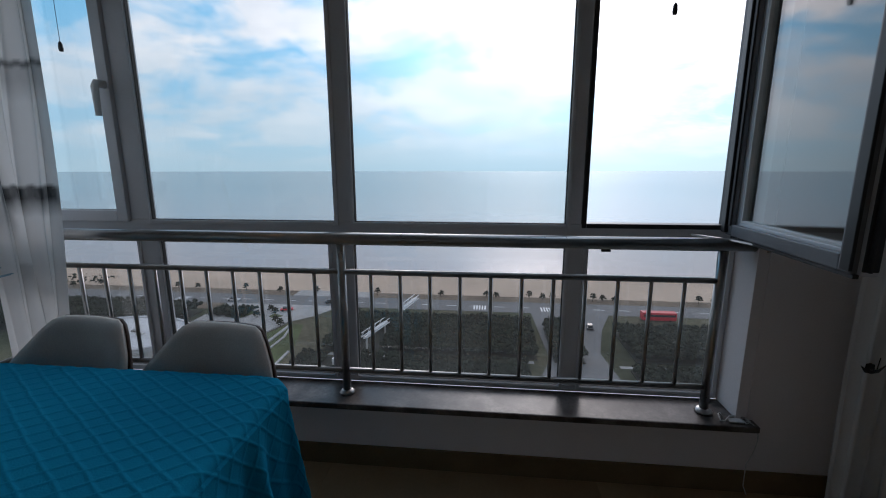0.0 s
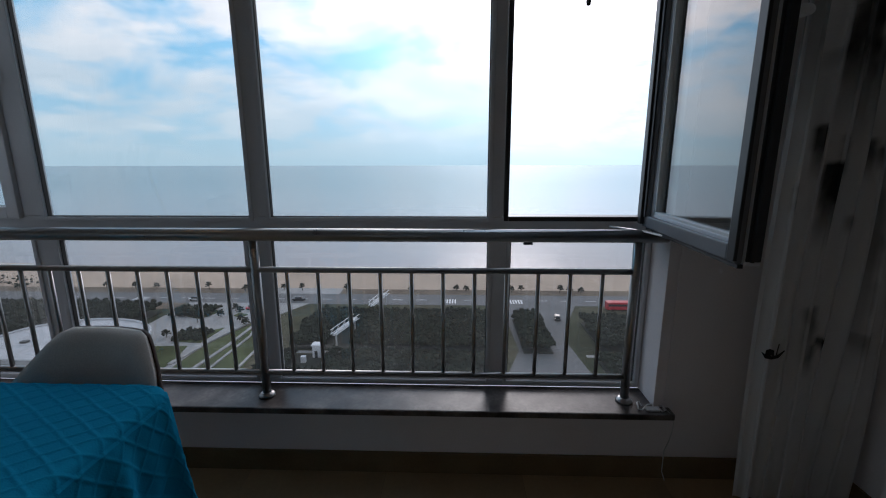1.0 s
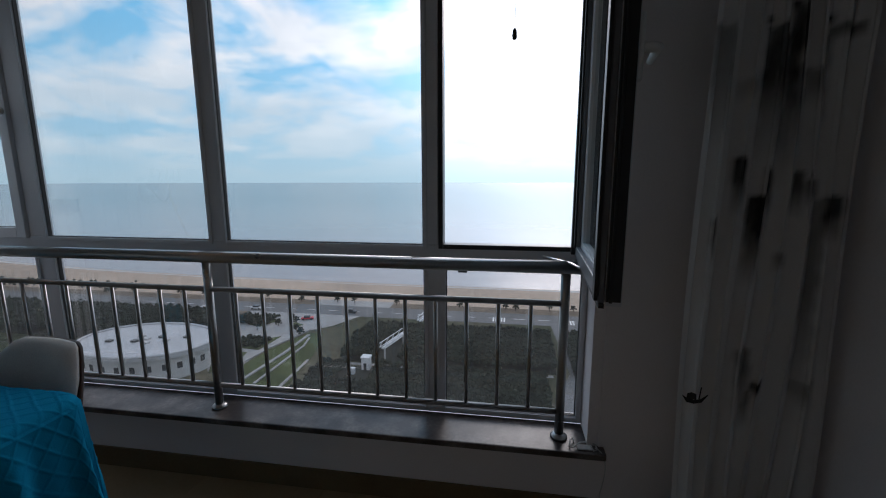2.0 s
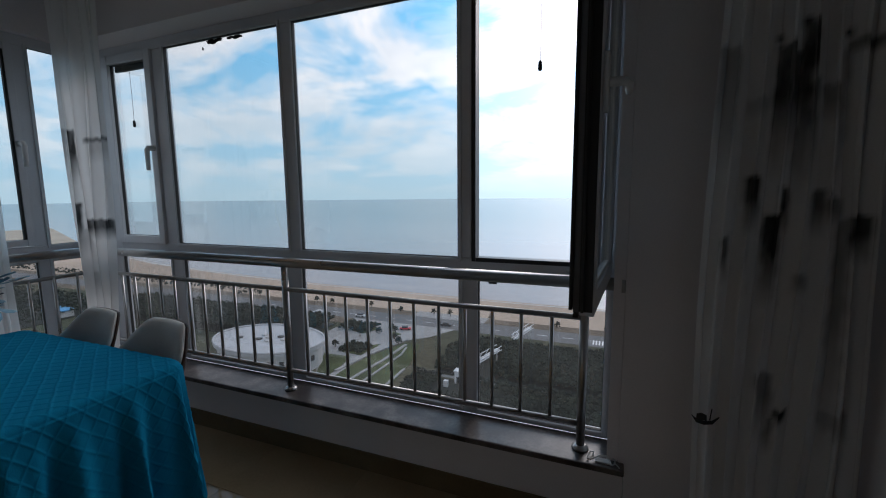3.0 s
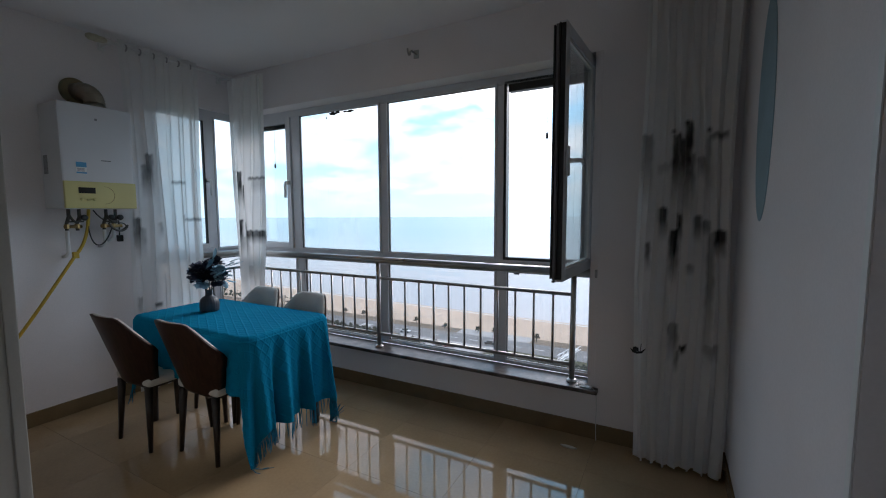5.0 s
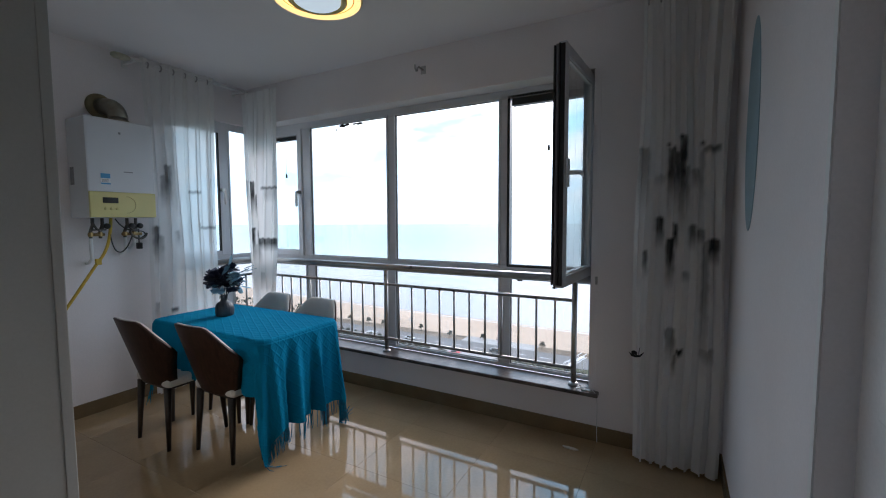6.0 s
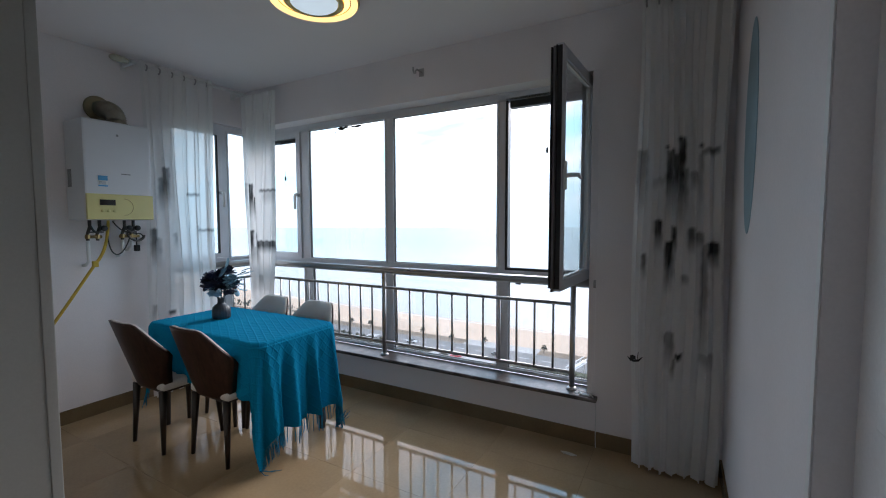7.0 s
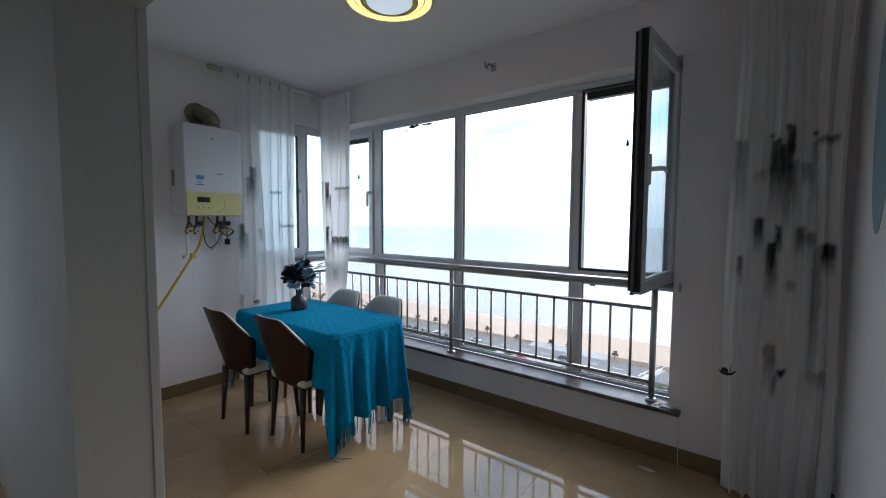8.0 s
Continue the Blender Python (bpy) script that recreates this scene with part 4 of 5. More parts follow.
copy_thing(chair, pose(-1.552, 1.52, 0, 0, 0, 175))

# ---------------------------------------------------------------- vase of flowers
vase = thing("vase", (-1.55, 1.375, 0.757), "dark slate ribbed ceramic vase standing on the throw", "vase")
bm = bmesh.new()
lathe(bm, [(0.052, 0.0), (0.062, 0.005), (0.066, 0.025), (0.066, 0.065), (0.060, 0.088), (0.046, 0.104), (0.030, 0.113), (0.025, 0.122), (0.024, 0.148), (0.028, 0.156), (0.023, 0.155), (0.019, 0.13)], 60, ribs=20, rib=0.025)
part("body", bm, VASE, vase, "", True)
vase.scale = (0.93, 0.93, 0.97)
bouquet = thing("bouquet", (-1.55, 1.375, 0.908), "artificial bouquet of navy blooms and pale blue leaves in the vase", "flowers")
bouquet.scale = (1.2, 1.2, 1.15)
rnd = random.Random(12)


def petal(bm, base, d, upv, ln, w, curl):
    d, upv = d.normalized(), upv.normalized()
    s = d.cross(upv)
    s = s.normalized() if s.length > 1e-4 else d.orthogonal().normalized()
    nrm = s.cross(d)
    rows = []
    for t, ww in ((0.0, 0.25), (0.4, 0.9), (0.75, 1.0), (1.0, 0.35)):
        c = base + d * ln * t + nrm * curl * t * t
        rows.append((bm.verts.new(c - s * w * ww * 0.5), bm.verts.new(c + nrm * (0.12 * w)), bm.verts.new(c + s * w * ww * 0.5)))
    for a, b in zip(rows, rows[1:]):
        bm.faces.new((a[0], a[1], b[1], b[0]))
        bm.faces.new((a[1], a[2], b[2], b[1]))


def bloom(c, r, mat):
    bm = bmesh.new()
    for k in range(52):
        z = 1 - 1.8 * (k + 0.5) / 52
        a = k * 2.39996
        q = math.sqrt(max(0, 1 - z * z))
        d = Vector((q * math.cos(a), q * math.sin(a), z))
        petal(bm, c + d * r * 0.45, d + Vector((rnd.uniform(-.3, .3), rnd.uniform(-.3, .3), rnd.uniform(-.2, .3))), Vector((0, 0, 1)) + d * 0.2, r * rnd.uniform(0.50, 0.68), r * rnd.uniform(0.55, 0.75), r * rnd.uniform(-0.25, 0.15))
    return part("bloom", bm, mat, bouquet, "", True)


for c, r, mat in (((-0.075, -0.02, 0.085), 0.055, NAVY), ((-0.02, -0.045, 0.115), 0.058, NAVY), ((0.04, -0.02, 0.10), 0.055, NAVY), ((-0.04, 0.04, 0.13), 0.055, NAVY),
                  ((0.02, 0.035, 0.155), 0.052, NAVY), ((-0.01, -0.03, 0.055), 0.050, PALEBLUE), ((0.075, 0.01, 0.06), 0.045, NAVY), ((-0.105, 0.02, 0.12), 0.045, NAVY), ((0.10, 0.0, 0.12), 0.042, PALEBLUE)):
    bloom(Vector(c), r, mat)
    bm = bmesh.new()
    tube(bm, [(0, 0, -0.09), (c[0] * 0.3, c[1] * 0.3, 0.0), c], 0.0022, 5)
    part("stem", bm, STEM, bouquet)
for k in range(10):
    a = rnd.uniform(-1.1, 1.0)
    base = Vector((0.05 * math.cos(a), 0.05 * math.sin(a), rnd.uniform(0.05, 0.14)))
    tip = Vector((rnd.uniform(0.08, 0.17), rnd.uniform(-0.05, 0.09), rnd.uniform(0.0, 0.15)))
    bm = bmesh.new()
    tube(bm, [base, base + tip * 0.35], 0.0015, 4)
    for q in range(3):
        petal(bm, base + tip * (0.2 + 0.22 * q), tip + Vector((rnd.uniform(-.08, .08), rnd.uniform(-.08, .08), rnd.uniform(-.06, .06))), Vector((0, 0, 1)), 0.07, 0.030, rnd.uniform(-0.02, 0.02))
    part("leaf_spray", bm, PALEBLUE if k % 4 else NAVY, bouquet, "", True)

# ---------------------------------------------------------------- boiler
BY0, BY1, BZ0, BZ1, BXF = 0.835, 1.262, 1.478, 2.180, -2.19
boiler = thing("gas_boiler", (XL, (BY0 + BY1) / 2, BZ0), "white wall-hung gas boiler with a pale yellow control panel", "boiler")
bw, bd, bh = (BY1 - BY0) / 2, BXF - XL, BZ1 - BZ0
part("casing", boxes((0.001, bd, -bw, bw, 0.0, bh), bevel=0.012), BOILER, boiler)
panel = part("control_panel", boxes((bd - 0.02, bd + 0.014, -bw + 0.003, bw - 0.003, 0.004, 0.185), bevel=0.006), YELLOW, boiler, "pale yellow control panel")
px = bd + 0.0145
part("display", boxes((px - 0.004, px + 0.0015, -0.135, -0.040, 0.105, 0.145), bevel=0.001), DISPLAY, panel, "dark display window")
for y, z, r in ((-0.12, 0.065, 0.010), (-0.085, 0.065, 0.010), (-0.05, 0.065, 0.010)):
    bm = bmesh.new()
    tube(bm, [(px - 0.004, y, z), (px + 0.004, y, z)], r, 14)
    part("button", bm, YELLOW, panel, "", True)
bm = bmesh.new()
tube(bm, [(px, 0.012 + 0.06 * math.cos(t), 0.095 + 0.06 * math.sin(t)) for t in (math.pi * (q / 12 - 0.5) for q in range(13))], 0.0015, 5)
part("panel_line", bm, BRASS, panel)
sticker = part("sticker", boxes((bd - 0.002, bd + 0.0012, -0.135, -0.075, 0.235, 0.315)), WPLASTIC, boiler, "white and blue energy sticker")
part("sticker_band", boxes((bd + 0.0013, bd + 0.0018, -0.134, -0.076, 0.280, 0.313)), BLUELABEL, sticker, "blue band")
for z in (0.270, 0.262, 0.254):
    part("sticker_bar", boxes((bd + 0.0013, bd + 0.0018, -0.128, -0.088, z - 0.002, z + 0.002)), GREYLABEL, sticker)
part("sticker_foot", boxes((bd + 0.0013, bd + 0.0018, -0.134, -0.076, 0.237, 0.247)), BLUELABEL, sticker)
part("name_bar", boxes((bd - 0.001, bd + 0.0012, 0.010, 0.070, 0.330, 0.337)), GREYLABEL, boiler, "small dark maker's bar")
part("rating_plate", boxes((0.04, 0.10, -bw - 0.0012, -bw + 0.002, 0.235, 0.36)), GREYLABEL, boiler, "grey rating plate")
part("badge", boxes((bd - 0.001, bd + 0.0012, -0.012, 0.002, 0.600, 0.615)), GREYLABEL, boiler)
flue = part("flue_collar", lathe(bmesh.new(), [(0.072, 0.0), (0.072, 0.02), (0.063, 0.026), (0.060, 0.045)], 28, (0.15, 0.055, bh)), FLUE, boiler, "silver flue collar", True)
pts, rads = [], []
for q in range(25):
    a = math.pi / 2 * q / 24
    pts.append((0.15 - 0.10 * (1 - math.cos(a)), 0.055 - 0.035 * (1 - math.cos(a)), bh + 0.040 + 0.09 * math.sin(a)))
    rads.append(0.058 + 0.005 * (q % 2))
pts.append((0.003, 0.005, bh + 0.135))
rads.append(0.058)
part("flue_elbow", tube(bmesh.new(), pts, rads, 24), FLUE, boiler, "corrugated silver flue elbow", True)
part("flue_gasket", tube(bmesh.new(), [(0.001, 0.0, bh + 0.135), (0.016, 0.001, bh + 0.135), (0.024, 0.002, bh + 0.135)], [0.092, 0.090, 0.078], 28), FLUEY, boiler, "dull yellow wall gasket", True)
for y in (-0.135, -0.075, 0.085, 0.145):
    pp = part("pipe", tube(bmesh.new(), [(0.13, y, 0.002), (0.13, y, -0.05), (0.11, y, -0.075), (0.09, y, -0.10), (0.09, y, -0.15)], 0.011, 10), DARKPIPE, boiler, "dark connection pipe", True)
    part("union_nut", tube(bmesh.new(), [(0.09, y, -0.105), (0.09, y, -0.135)], 0.017, 6), BRASS, pp, "brass union nut")
    part("valve_lever", boxes((0.098, 0.118, y - 0.006, y + 0.03, -0.092, -0.082), bevel=0.002), DARKPIPE, pp)
for y, ln in ((-0.135, 0.30), (0.085, 0.24), (0.145, 0.20)):
    part("white_pipe", tube(bmesh.new(), [(0.09, y, -0.148), (0.09, y, -ln), (0.04, y, -ln - 0.03), (0.002, y, -ln - 0.035)], 0.012, 10), WPLASTIC, boiler, "white plastic pipe", True)
part("power_cable", tube(bmesh.new(), bezier((0.12, -0.02, 0.0), (0.13, -0.05, -0.30), (0.12, 0.06, -0.34), (0.09, 0.14, -0.12), 18) + bezier((0.09, 0.14, -0.12), (0.08, 0.20, -0.05), (0.05, 0.20, -0.10), (0.06, 0.195, -0.20), 10)[1:], 0.0045, 8), BLACKCABLE, boiler, "black power cable", True)
for y0, y1, dz in ((-0.135, -0.075, -0.03), (0.085, 0.145, -0.03), (0.10, 0.21, -0.10)):
    part("bend", tube(bmesh.new(), bezier((0.13, y0, dz), (0.16, y0 + 0.01, dz - 0.07), (0.15, y1 - 0.01, dz - 0.08), (0.12, y1 + 0.015, dz - 0.02), 10), 0.008, 8), DARKPIPE, boiler, "dark bent pipe", True)
part("spare_cable", tube(bmesh.new(), bezier((0.10, 0.02, -0.005), (0.12, 0.10, -0.16), (0.11, 0.20, -0.06), (0.08, 0.235, -0.13), 14) + bezier((0.08, 0.235, -0.13), (0.06, 0.20, -0.19), (0.07, 0.13, -0.15), (0.08, 0.16, -0.10), 10)[1:], 0.0045, 7), BLACKCABLE, boiler, "tangled black cable", True)
for y in (-0.052, 0.112, 0.168):
    kn = part("valve_knob", tube(bmesh.new(), [(0.135, y, -0.058), (0.150, y, -0.060), (0.156, y, -0.061)], [0.020, 0.021, 0.014], 16), BLACKCABLE, boiler, "round black valve knob", True)
    part("spindle", tube(bmesh.new(), [(0.095, y - 0.018, -0.075), (0.138, y, -0.058)], 0.006, 8), DARKPIPE, kn)
for y0, y1 in ((-0.150, -0.050), (0.065, 0.175)):
    part("manifold", tube(bmesh.new(), [(0.092, y0, -0.122), (0.092, y1, -0.122)], 0.0115, 10), BRASS, boiler, "dull brass manifold", True)
part("tap_body", boxes((0.075, 0.105, 0.128, 0.20, -0.135, -0.112), bevel=0.005), BRASS, boiler, "brass tap body")
part("plug", boxes((0.045, 0.080, 0.178, 0.212, -0.245, -0.195), bevel=0.006), BLACKCABLE, boiler, "black plug")
part("gas_hose", tube(bmesh.new(), bezier((0.12, -0.015, 0.0), (0.12, -0.025, -0.20), (0.10, -0.06, -0.27), (0.09, -0.095, -0.32), 12) + bezier((0.09, -0.095, -0.32), (0.07, -0.18, -0.46), (0.05, -0.29, -0.66), (0.03, -0.47, -0.92), 14)[1:], 0.0105, 10), YHOSE, boiler, "yellow gas hose hanging down the wall", True)
part("hose_clip", boxes((0.078, 0.104, -0.115, -0.080, -0.345, -0.30), bevel=0.004), YHOSE, boiler, "yellow hose clip")

# ---------------------------------------------------------------- ceiling lamp
lamp = thing("ceiling_lamp", (-0.45, 1.27, H), "round gold-rimmed ceiling lamp with a glowing ring", "lamp")
part("housing", lathe(bmesh.new(), [(0.20, -0.002), (0.245, -0.03), (0.252, -0.058), (0.245, -0.066), (0.18, -0.058), (0.15, -0.045)], 64), GOLD, lamp, "gold rim", True)
part("glow_ring", lathe(bmesh.new(), [(0.242, -0.060), (0.240, -0.0735), (0.226, -0.0765), (0.208, -0.073), (0.203, -0.060)], 64), LAMPRING, lamp, "warm glowing ring", True)
part("inner_ring", lathe(bmesh.new(), [(0.165, -0.05), (0.165, -0.078), (0.155, -0.084), (0.138, -0.084), (0.13, -0.06)], 64), GOLD, lamp, "gold inner ring", True)
part("diffuser", lathe(bmesh.new(), [(0.130, -0.06), (0.128, -0.082), (0.11, -0.094), (0.06, -0.102), (0.01, -0.104)], 48), LAMPCORE, lamp, "cool white glowing diffuser", True)

# ---------------------------------------------------------------- small things on the walls, sill and floor
board = thing("wall_panel", (XR, 1.68, 1.85), "flat pale blue oval panel fixed to the plain wall", "wall decoration")


def oval_ring(d, k):
    return [(-d, 0.165 * k * math.cos(2 * math.pi * q / 72), 0.445 * k * math.sin(2 * math.pi * q / 72)) for q in range(72)]


bm = bmesh.new()
rings = [[bm.verts.new(p) for p in oval_ring(d, k)] for d, k in ((0.0005, 1.0), (0.002, 1.0), (0.003, 0.99), (0.003, 0.96), (0.0005, 0.96))]
for lo, hi in zip(rings, rings[1:] + rings[:1]):
    for q in range(72):
        bm.faces.new((lo[q], lo[(q + 1) % 72], hi[(q + 1) % 72], hi[q]))
part("rim", bm, SKYBLUE, board, "slim rim")
bm = bmesh.new()
for d in (0.001, 0.0029):
    bm.faces.new([bm.verts.new(p) for p in oval_ring(d, 0.958)])
part("face", bm, SKYBLUE, board, "plain blue face")

door_1 = structure("door_1", boxes((XR + 0.06, XR + 0.10, -0.075, 0.573, 0.004, 2.055), bevel=0.003), DOORMAT, "pale laminated flush door standing shut in the side wall", "door")
for z0, z1 in ((0.15, 0.95), (1.10, 1.92)):
    part("raised_panel", boxes((XR + 0.052, XR + 0.061, 0.04, 0.46, z0, z1), bevel=0.004), DOORMAT, door_1)
bm = bmesh.new()
tube(bm, [(XR + 0.058, 0.03, 1.02), (XR + 0.02, 0.03, 1.02), (XR + 0.012, 0.05, 1.02), (XR + 0.012, 0.14, 1.02)], 0.009, 10)
part("door_handle", bm, STEEL, door_1, "steel lever handle", True)
structure("trim_door", boxes((XR - 0.004, XR - 0.0005, 0.580, 0.606, 0, 2.09), (XR - 0.004, XR - 0.0005, -0.08, 0.580, 2.062, 2.09), bevel=0.001), WPLASTIC, "white door casing", "trim")

sill_cable = thing("loose_cable", (0.85, 2.30, 0.334), "tangled white cable at the sill's end hanging down the wall", "cable")
bm = bmesh.new()
loops = [(-0.06 + 0.03 * math.cos(0.9 * k) + 0.012 * k, 0.03 * math.sin(1.3 * k) - 0.002 * k, 0.006 + 0.004 * (k % 3)) for k in range(11)]
tube(bm, loops, 0.003, 6)
part("coil", bm, CABLE, sill_cable, "", True)
bm = bmesh.new()
tube(bm, bezier((0.05, -0.02, 0.006), (0.09, -0.06, 0.012), (0.092, -0.064, -0.05), (0.08, -0.012, -0.20), 10) + [Vector((0.082, -0.010, -0.30)), Vector((0.087, -0.030, -0.329))], 0.0022, 6)
part("tail", bm, CABLE, sill_cable, "", True)
part("tag", boxes((-0.02, 0.035, -0.035, -0.005, 0.001, 0.008), bevel=0.002), CABLE, sill_cable)

scrap = thing("paper_scrap", (0.80, 2.12, 0.0), "small torn scrap of paper on the floor", "scrap")
bm = bmesh.new()
ring = [(0.05, 0.0), (0.02, 0.014), (-0.02, 0.016), (-0.05, 0.006), (-0.03, -0.008), (0.02, -0.012)]
lo = [bm.verts.new((x, y, 0.0005)) for x, y in ring]
hi = [bm.verts.new((x, y, 0.003 + 0.004 * abs(math.sin(30 * x)))) for x, y in ring]
bm.faces.new(lo[::-1])
bm.faces.new(hi)
for k in range(6):
    bm.faces.new((lo[k], lo[(k + 1) % 6], hi[(k + 1) % 6], hi[k]))
part("sheet", bm, PAPER, scrap)

grime = thing("dead_leaves", (-1.28, YG + 0.021, 2.32), "dark dead leaves caught at the top of the pane", "leaves")
for cx, cz, w, h in ((-0.09, 0.0, 0.05, 0.018), (-0.03, 0.004, 0.035, 0.012), (0.11, 0.0, 0.055, 0.012), (0.06, 0.002, 0.03, 0.008), (-0.16, -0.03, 0.006, 0.010)):
    bm = bmesh.new()
    n_l = 14
    rr = [rnd.uniform(0.6, 1.1) for _ in range(n_l)]
    f0 = [bm.verts.new((cx + w * rr[k] * math.cos(2 * math.pi * k / n_l), -0.002, cz + h * rr[k] * math.sin(2 * math.pi * k / n_l))) for k in range(n_l)]
    f1 = [bm.verts.new(v.co + Vector((0, -0.004, 0))) for v in f0]
    bm.faces.new(f0)
    bm.faces.new(f1[::-1])
    for k in range(n_l):
        bm.faces.new((f0[k], f0[(k + 1) % n_l], f1[(k + 1) % n_l], f1[k]))
    part("dead_leaf", bm, GRIME, grime)

# ---------------------------------------------------------------- outdoors, fifty metres below
GZ = -50.0


def flat(name, pts, z, mat, label, category, thick=0.25):
    bm = bmesh.new()
    a = [bm.verts.new((x, y, z)) for x, y in pts]
    b = [bm.verts.new((x, y, z - thick)) for x, y in pts]
    bm.faces.new(a)
    bm.faces.new(b[::-1])
    for k in range(len(pts)):
        bm.faces.new((a[k], a[(k + 1) % len(pts)], b[(k + 1) % len(pts)], b[k]))
    return structure(name, bm, mat, label, category)


def rect(x0, x1, y0, y1):
    return [(x0, y0), (x1, y0), (x1, y1), (x0, y1)]


flat("ground", rect(-4900, 4900, -600, 4900), GZ - 0.9, GRASS, "park ground of dull grass and bare earth", "ground")
flat("ground_park", rect(-900, 900, -60, 190), GZ, GRASS, "park ground of dull grass and bare earth", "ground", 0.8)
shore = [(-900, 420), (-500, 262), (-330, 217), (-240, 204), (-160, 197), (-60, 194), (60, 194), (200, 199), (900, 240)]
flat("beach", [(900, 150), (-900, 150)] + [(x, y + 3) for x, y in shore], GZ + 0.02, SAND, "pale wet-edged sandy beach", "beach", 0.8)
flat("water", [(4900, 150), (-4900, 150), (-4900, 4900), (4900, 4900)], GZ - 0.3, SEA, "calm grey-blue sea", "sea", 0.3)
flat("foam_line", shore[1:-1] + [(x, y + 1.6 + 0.8 * math.sin(x * 0.13)) for x, y in shore[1:-1]][::-1], GZ + 0.05, FOAM, "thin line of surf", "surf", 0.05)
for x0, x1 in ((-900, -78), (-46, 900)):
    flat("verge", rect(x0, x1, 159, 165.5), GZ + 0.06, VERGE, "dry brown verge with young trees", "verge", 0.3)
flat("beach_access", rect(-78, -46, 159, 166.5), GZ + 0.055, PAVING, "pale concrete ramp down to the beach", "pavement", 0.3)
flat("road", rect(-900, 900, 147, 159), GZ + 0.05, ASPHALT, "wide asphalt shore road", "road", 0.3)
flat("verge_road", rect(-400, -100, 140, 147), GZ + 0.055, VERGE, "bare verge along the shore road", "verge", 0.3)
flat("road_side", [(11, 50), (34, 50), (33.5, 96), (32, 115), (37, 133), (43, 147.5), (16, 147.5), (17.5, 110), (13, 97)], GZ + 0.045, ASPHALT, "asphalt side road", "road", 0.3)
flat("pavement", [(-90, 109), (-78, 96), (-72, 96), (-72, 113), (-66, 130), (-60, 136), (-54, 147.5), (-99, 147.5), (-99, 124)], GZ + 0.07, PAVING, "pale paved square", "pavement", 0.3)
for nm, pts in (("lawn_bed", [(-81.4, 112.9), (-83.9, 119.7), (-76.1, 120.7), (-72.6, 123.5), (-73.6, 112.2)]), ("lawn_bed", [(-98, 140.7), (-88.6, 142.1), (-81.7, 138), (-84.9, 131), (-90.3, 132.7)]),
                ("lawn_bed", [(-85.8, 109.6), (-76.0, 110.0), (-74.0, 102.0), (-74.0, 97.0), (-78, 96.0)]), ("lawn_bed", [(-75.3, 134.1), (-74.7, 137.1), (-70.8, 135.2), (-72.2, 132.3)])):
    flat(nm, pts, GZ + 0.22, LAWN, "planted bed of dull grass in the square", "planting bed", 0.35)
flat("lawn", [(-70, 60), (-50, 60), (-54, 98), (-55.5, 112), (-60, 128), (-65, 128), (-70.5, 113), (-72, 99)], GZ + 0.12, LAWN, "sloping lawn beside the path", "lawn", 0.3)
for pts in ([(-74.2, 99), (-73.0, 99), (-71.0, 113), (-65.6, 130.5), (-66.8, 130.5), (-72.4, 113)], [(-67.2, 92), (-66.2, 92), (-64.0, 111), (-63.6, 126), (-64.6, 126), (-65.0, 111)], [(-62.6, 92), (-61.9, 92), (-61.0, 117), (-62.4, 123.5), (-63.0, 123.5), (-61.7, 117)],
            [(-55.2, 88), (-54.4, 88), (-54.8, 107.4), (-55.6, 107.4)]):
    flat("kerb", pts, GZ + 0.40, PAVING, "pale stone kerb", "kerb", 0.45)
flat("path", rect(-48, 13, 106.8, 108.2), GZ + 0.08, PAVING, "narrow pale footpath", "path", 0.3)
flat("path", rect(35, 120, 106.2, 107.6), GZ + 0.08, PAVING, "narrow pale footpath", "path", 0.3)
for zx in (-2, 22.5, -120, 60):
    for k in range(5):
        flat("zebra_stripe", rect(zx - 2.5 + k * 1.0, zx - 2.0 + k * 1.0, 149, 153.5), GZ + 0.062, WHITEPAINT, "white crossing stripe", "crossing", 0.01)


def clump_mesh(bm, c, r, rnd):
    """A ragged leaf clump: a jittered low polyhedron."""
    base = [(0, 0, 1), (0.9, 0, 0.35), (0.28, 0.86, 0.35), (-0.73, 0.53, 0.35), (-0.73, -0.53, 0.35), (0.28, -0.86, 0.35), (0.7, 0.5, -0.5), (-0.27, 0.84, -0.5), (-0.88, 0, -0.5), (-0.27, -0.84, -0.5), (0.7, -0.5, -0.5)]
    vs = [bm.verts.new(c + Vector(p) * r * rnd.uniform(0.65, 1.25)) for p in base]
    for a, b, d in ((0, 1, 2), (0, 2, 3), (0, 3, 4), (0, 4, 5), (0, 5, 1), (1, 6, 2), (2, 6, 7), (2, 7, 3), (3, 7, 8), (3, 8, 4), (4, 8, 9), (4, 9, 5), (5, 9, 10), (5, 10, 1), (1, 10, 6)):
        bm.faces.new((vs[a], vs[b], vs[d]))


CLEARINGS = ((-42.5, -34.0, 95, 108), (-36.5, -29, 108.5, 125))


def woods(name, label, x0, x1, y0, y1, count, height, rnd, skew=0.0):
    bm = bmesh.new()
    for _ in range(count * 4):
        x, y = rnd.uniform(x0, x1), rnd.uniform(y0, y1)
        h = height * rnd.uniform(0.7, 1.0)
        if any(p < x < q and r < y < w for p, q, r, w in CLEARINGS):
            continue
        clump_mesh(bm, Vector((x + skew * (y - y0), y, GZ + h * rnd.uniform(0.6, 1.0))), 0.24 + 0.70 * rnd.random() ** 2, rnd)
    return tagged(as_object(name, bm, LEAF), label, "trees", kind="stuff")


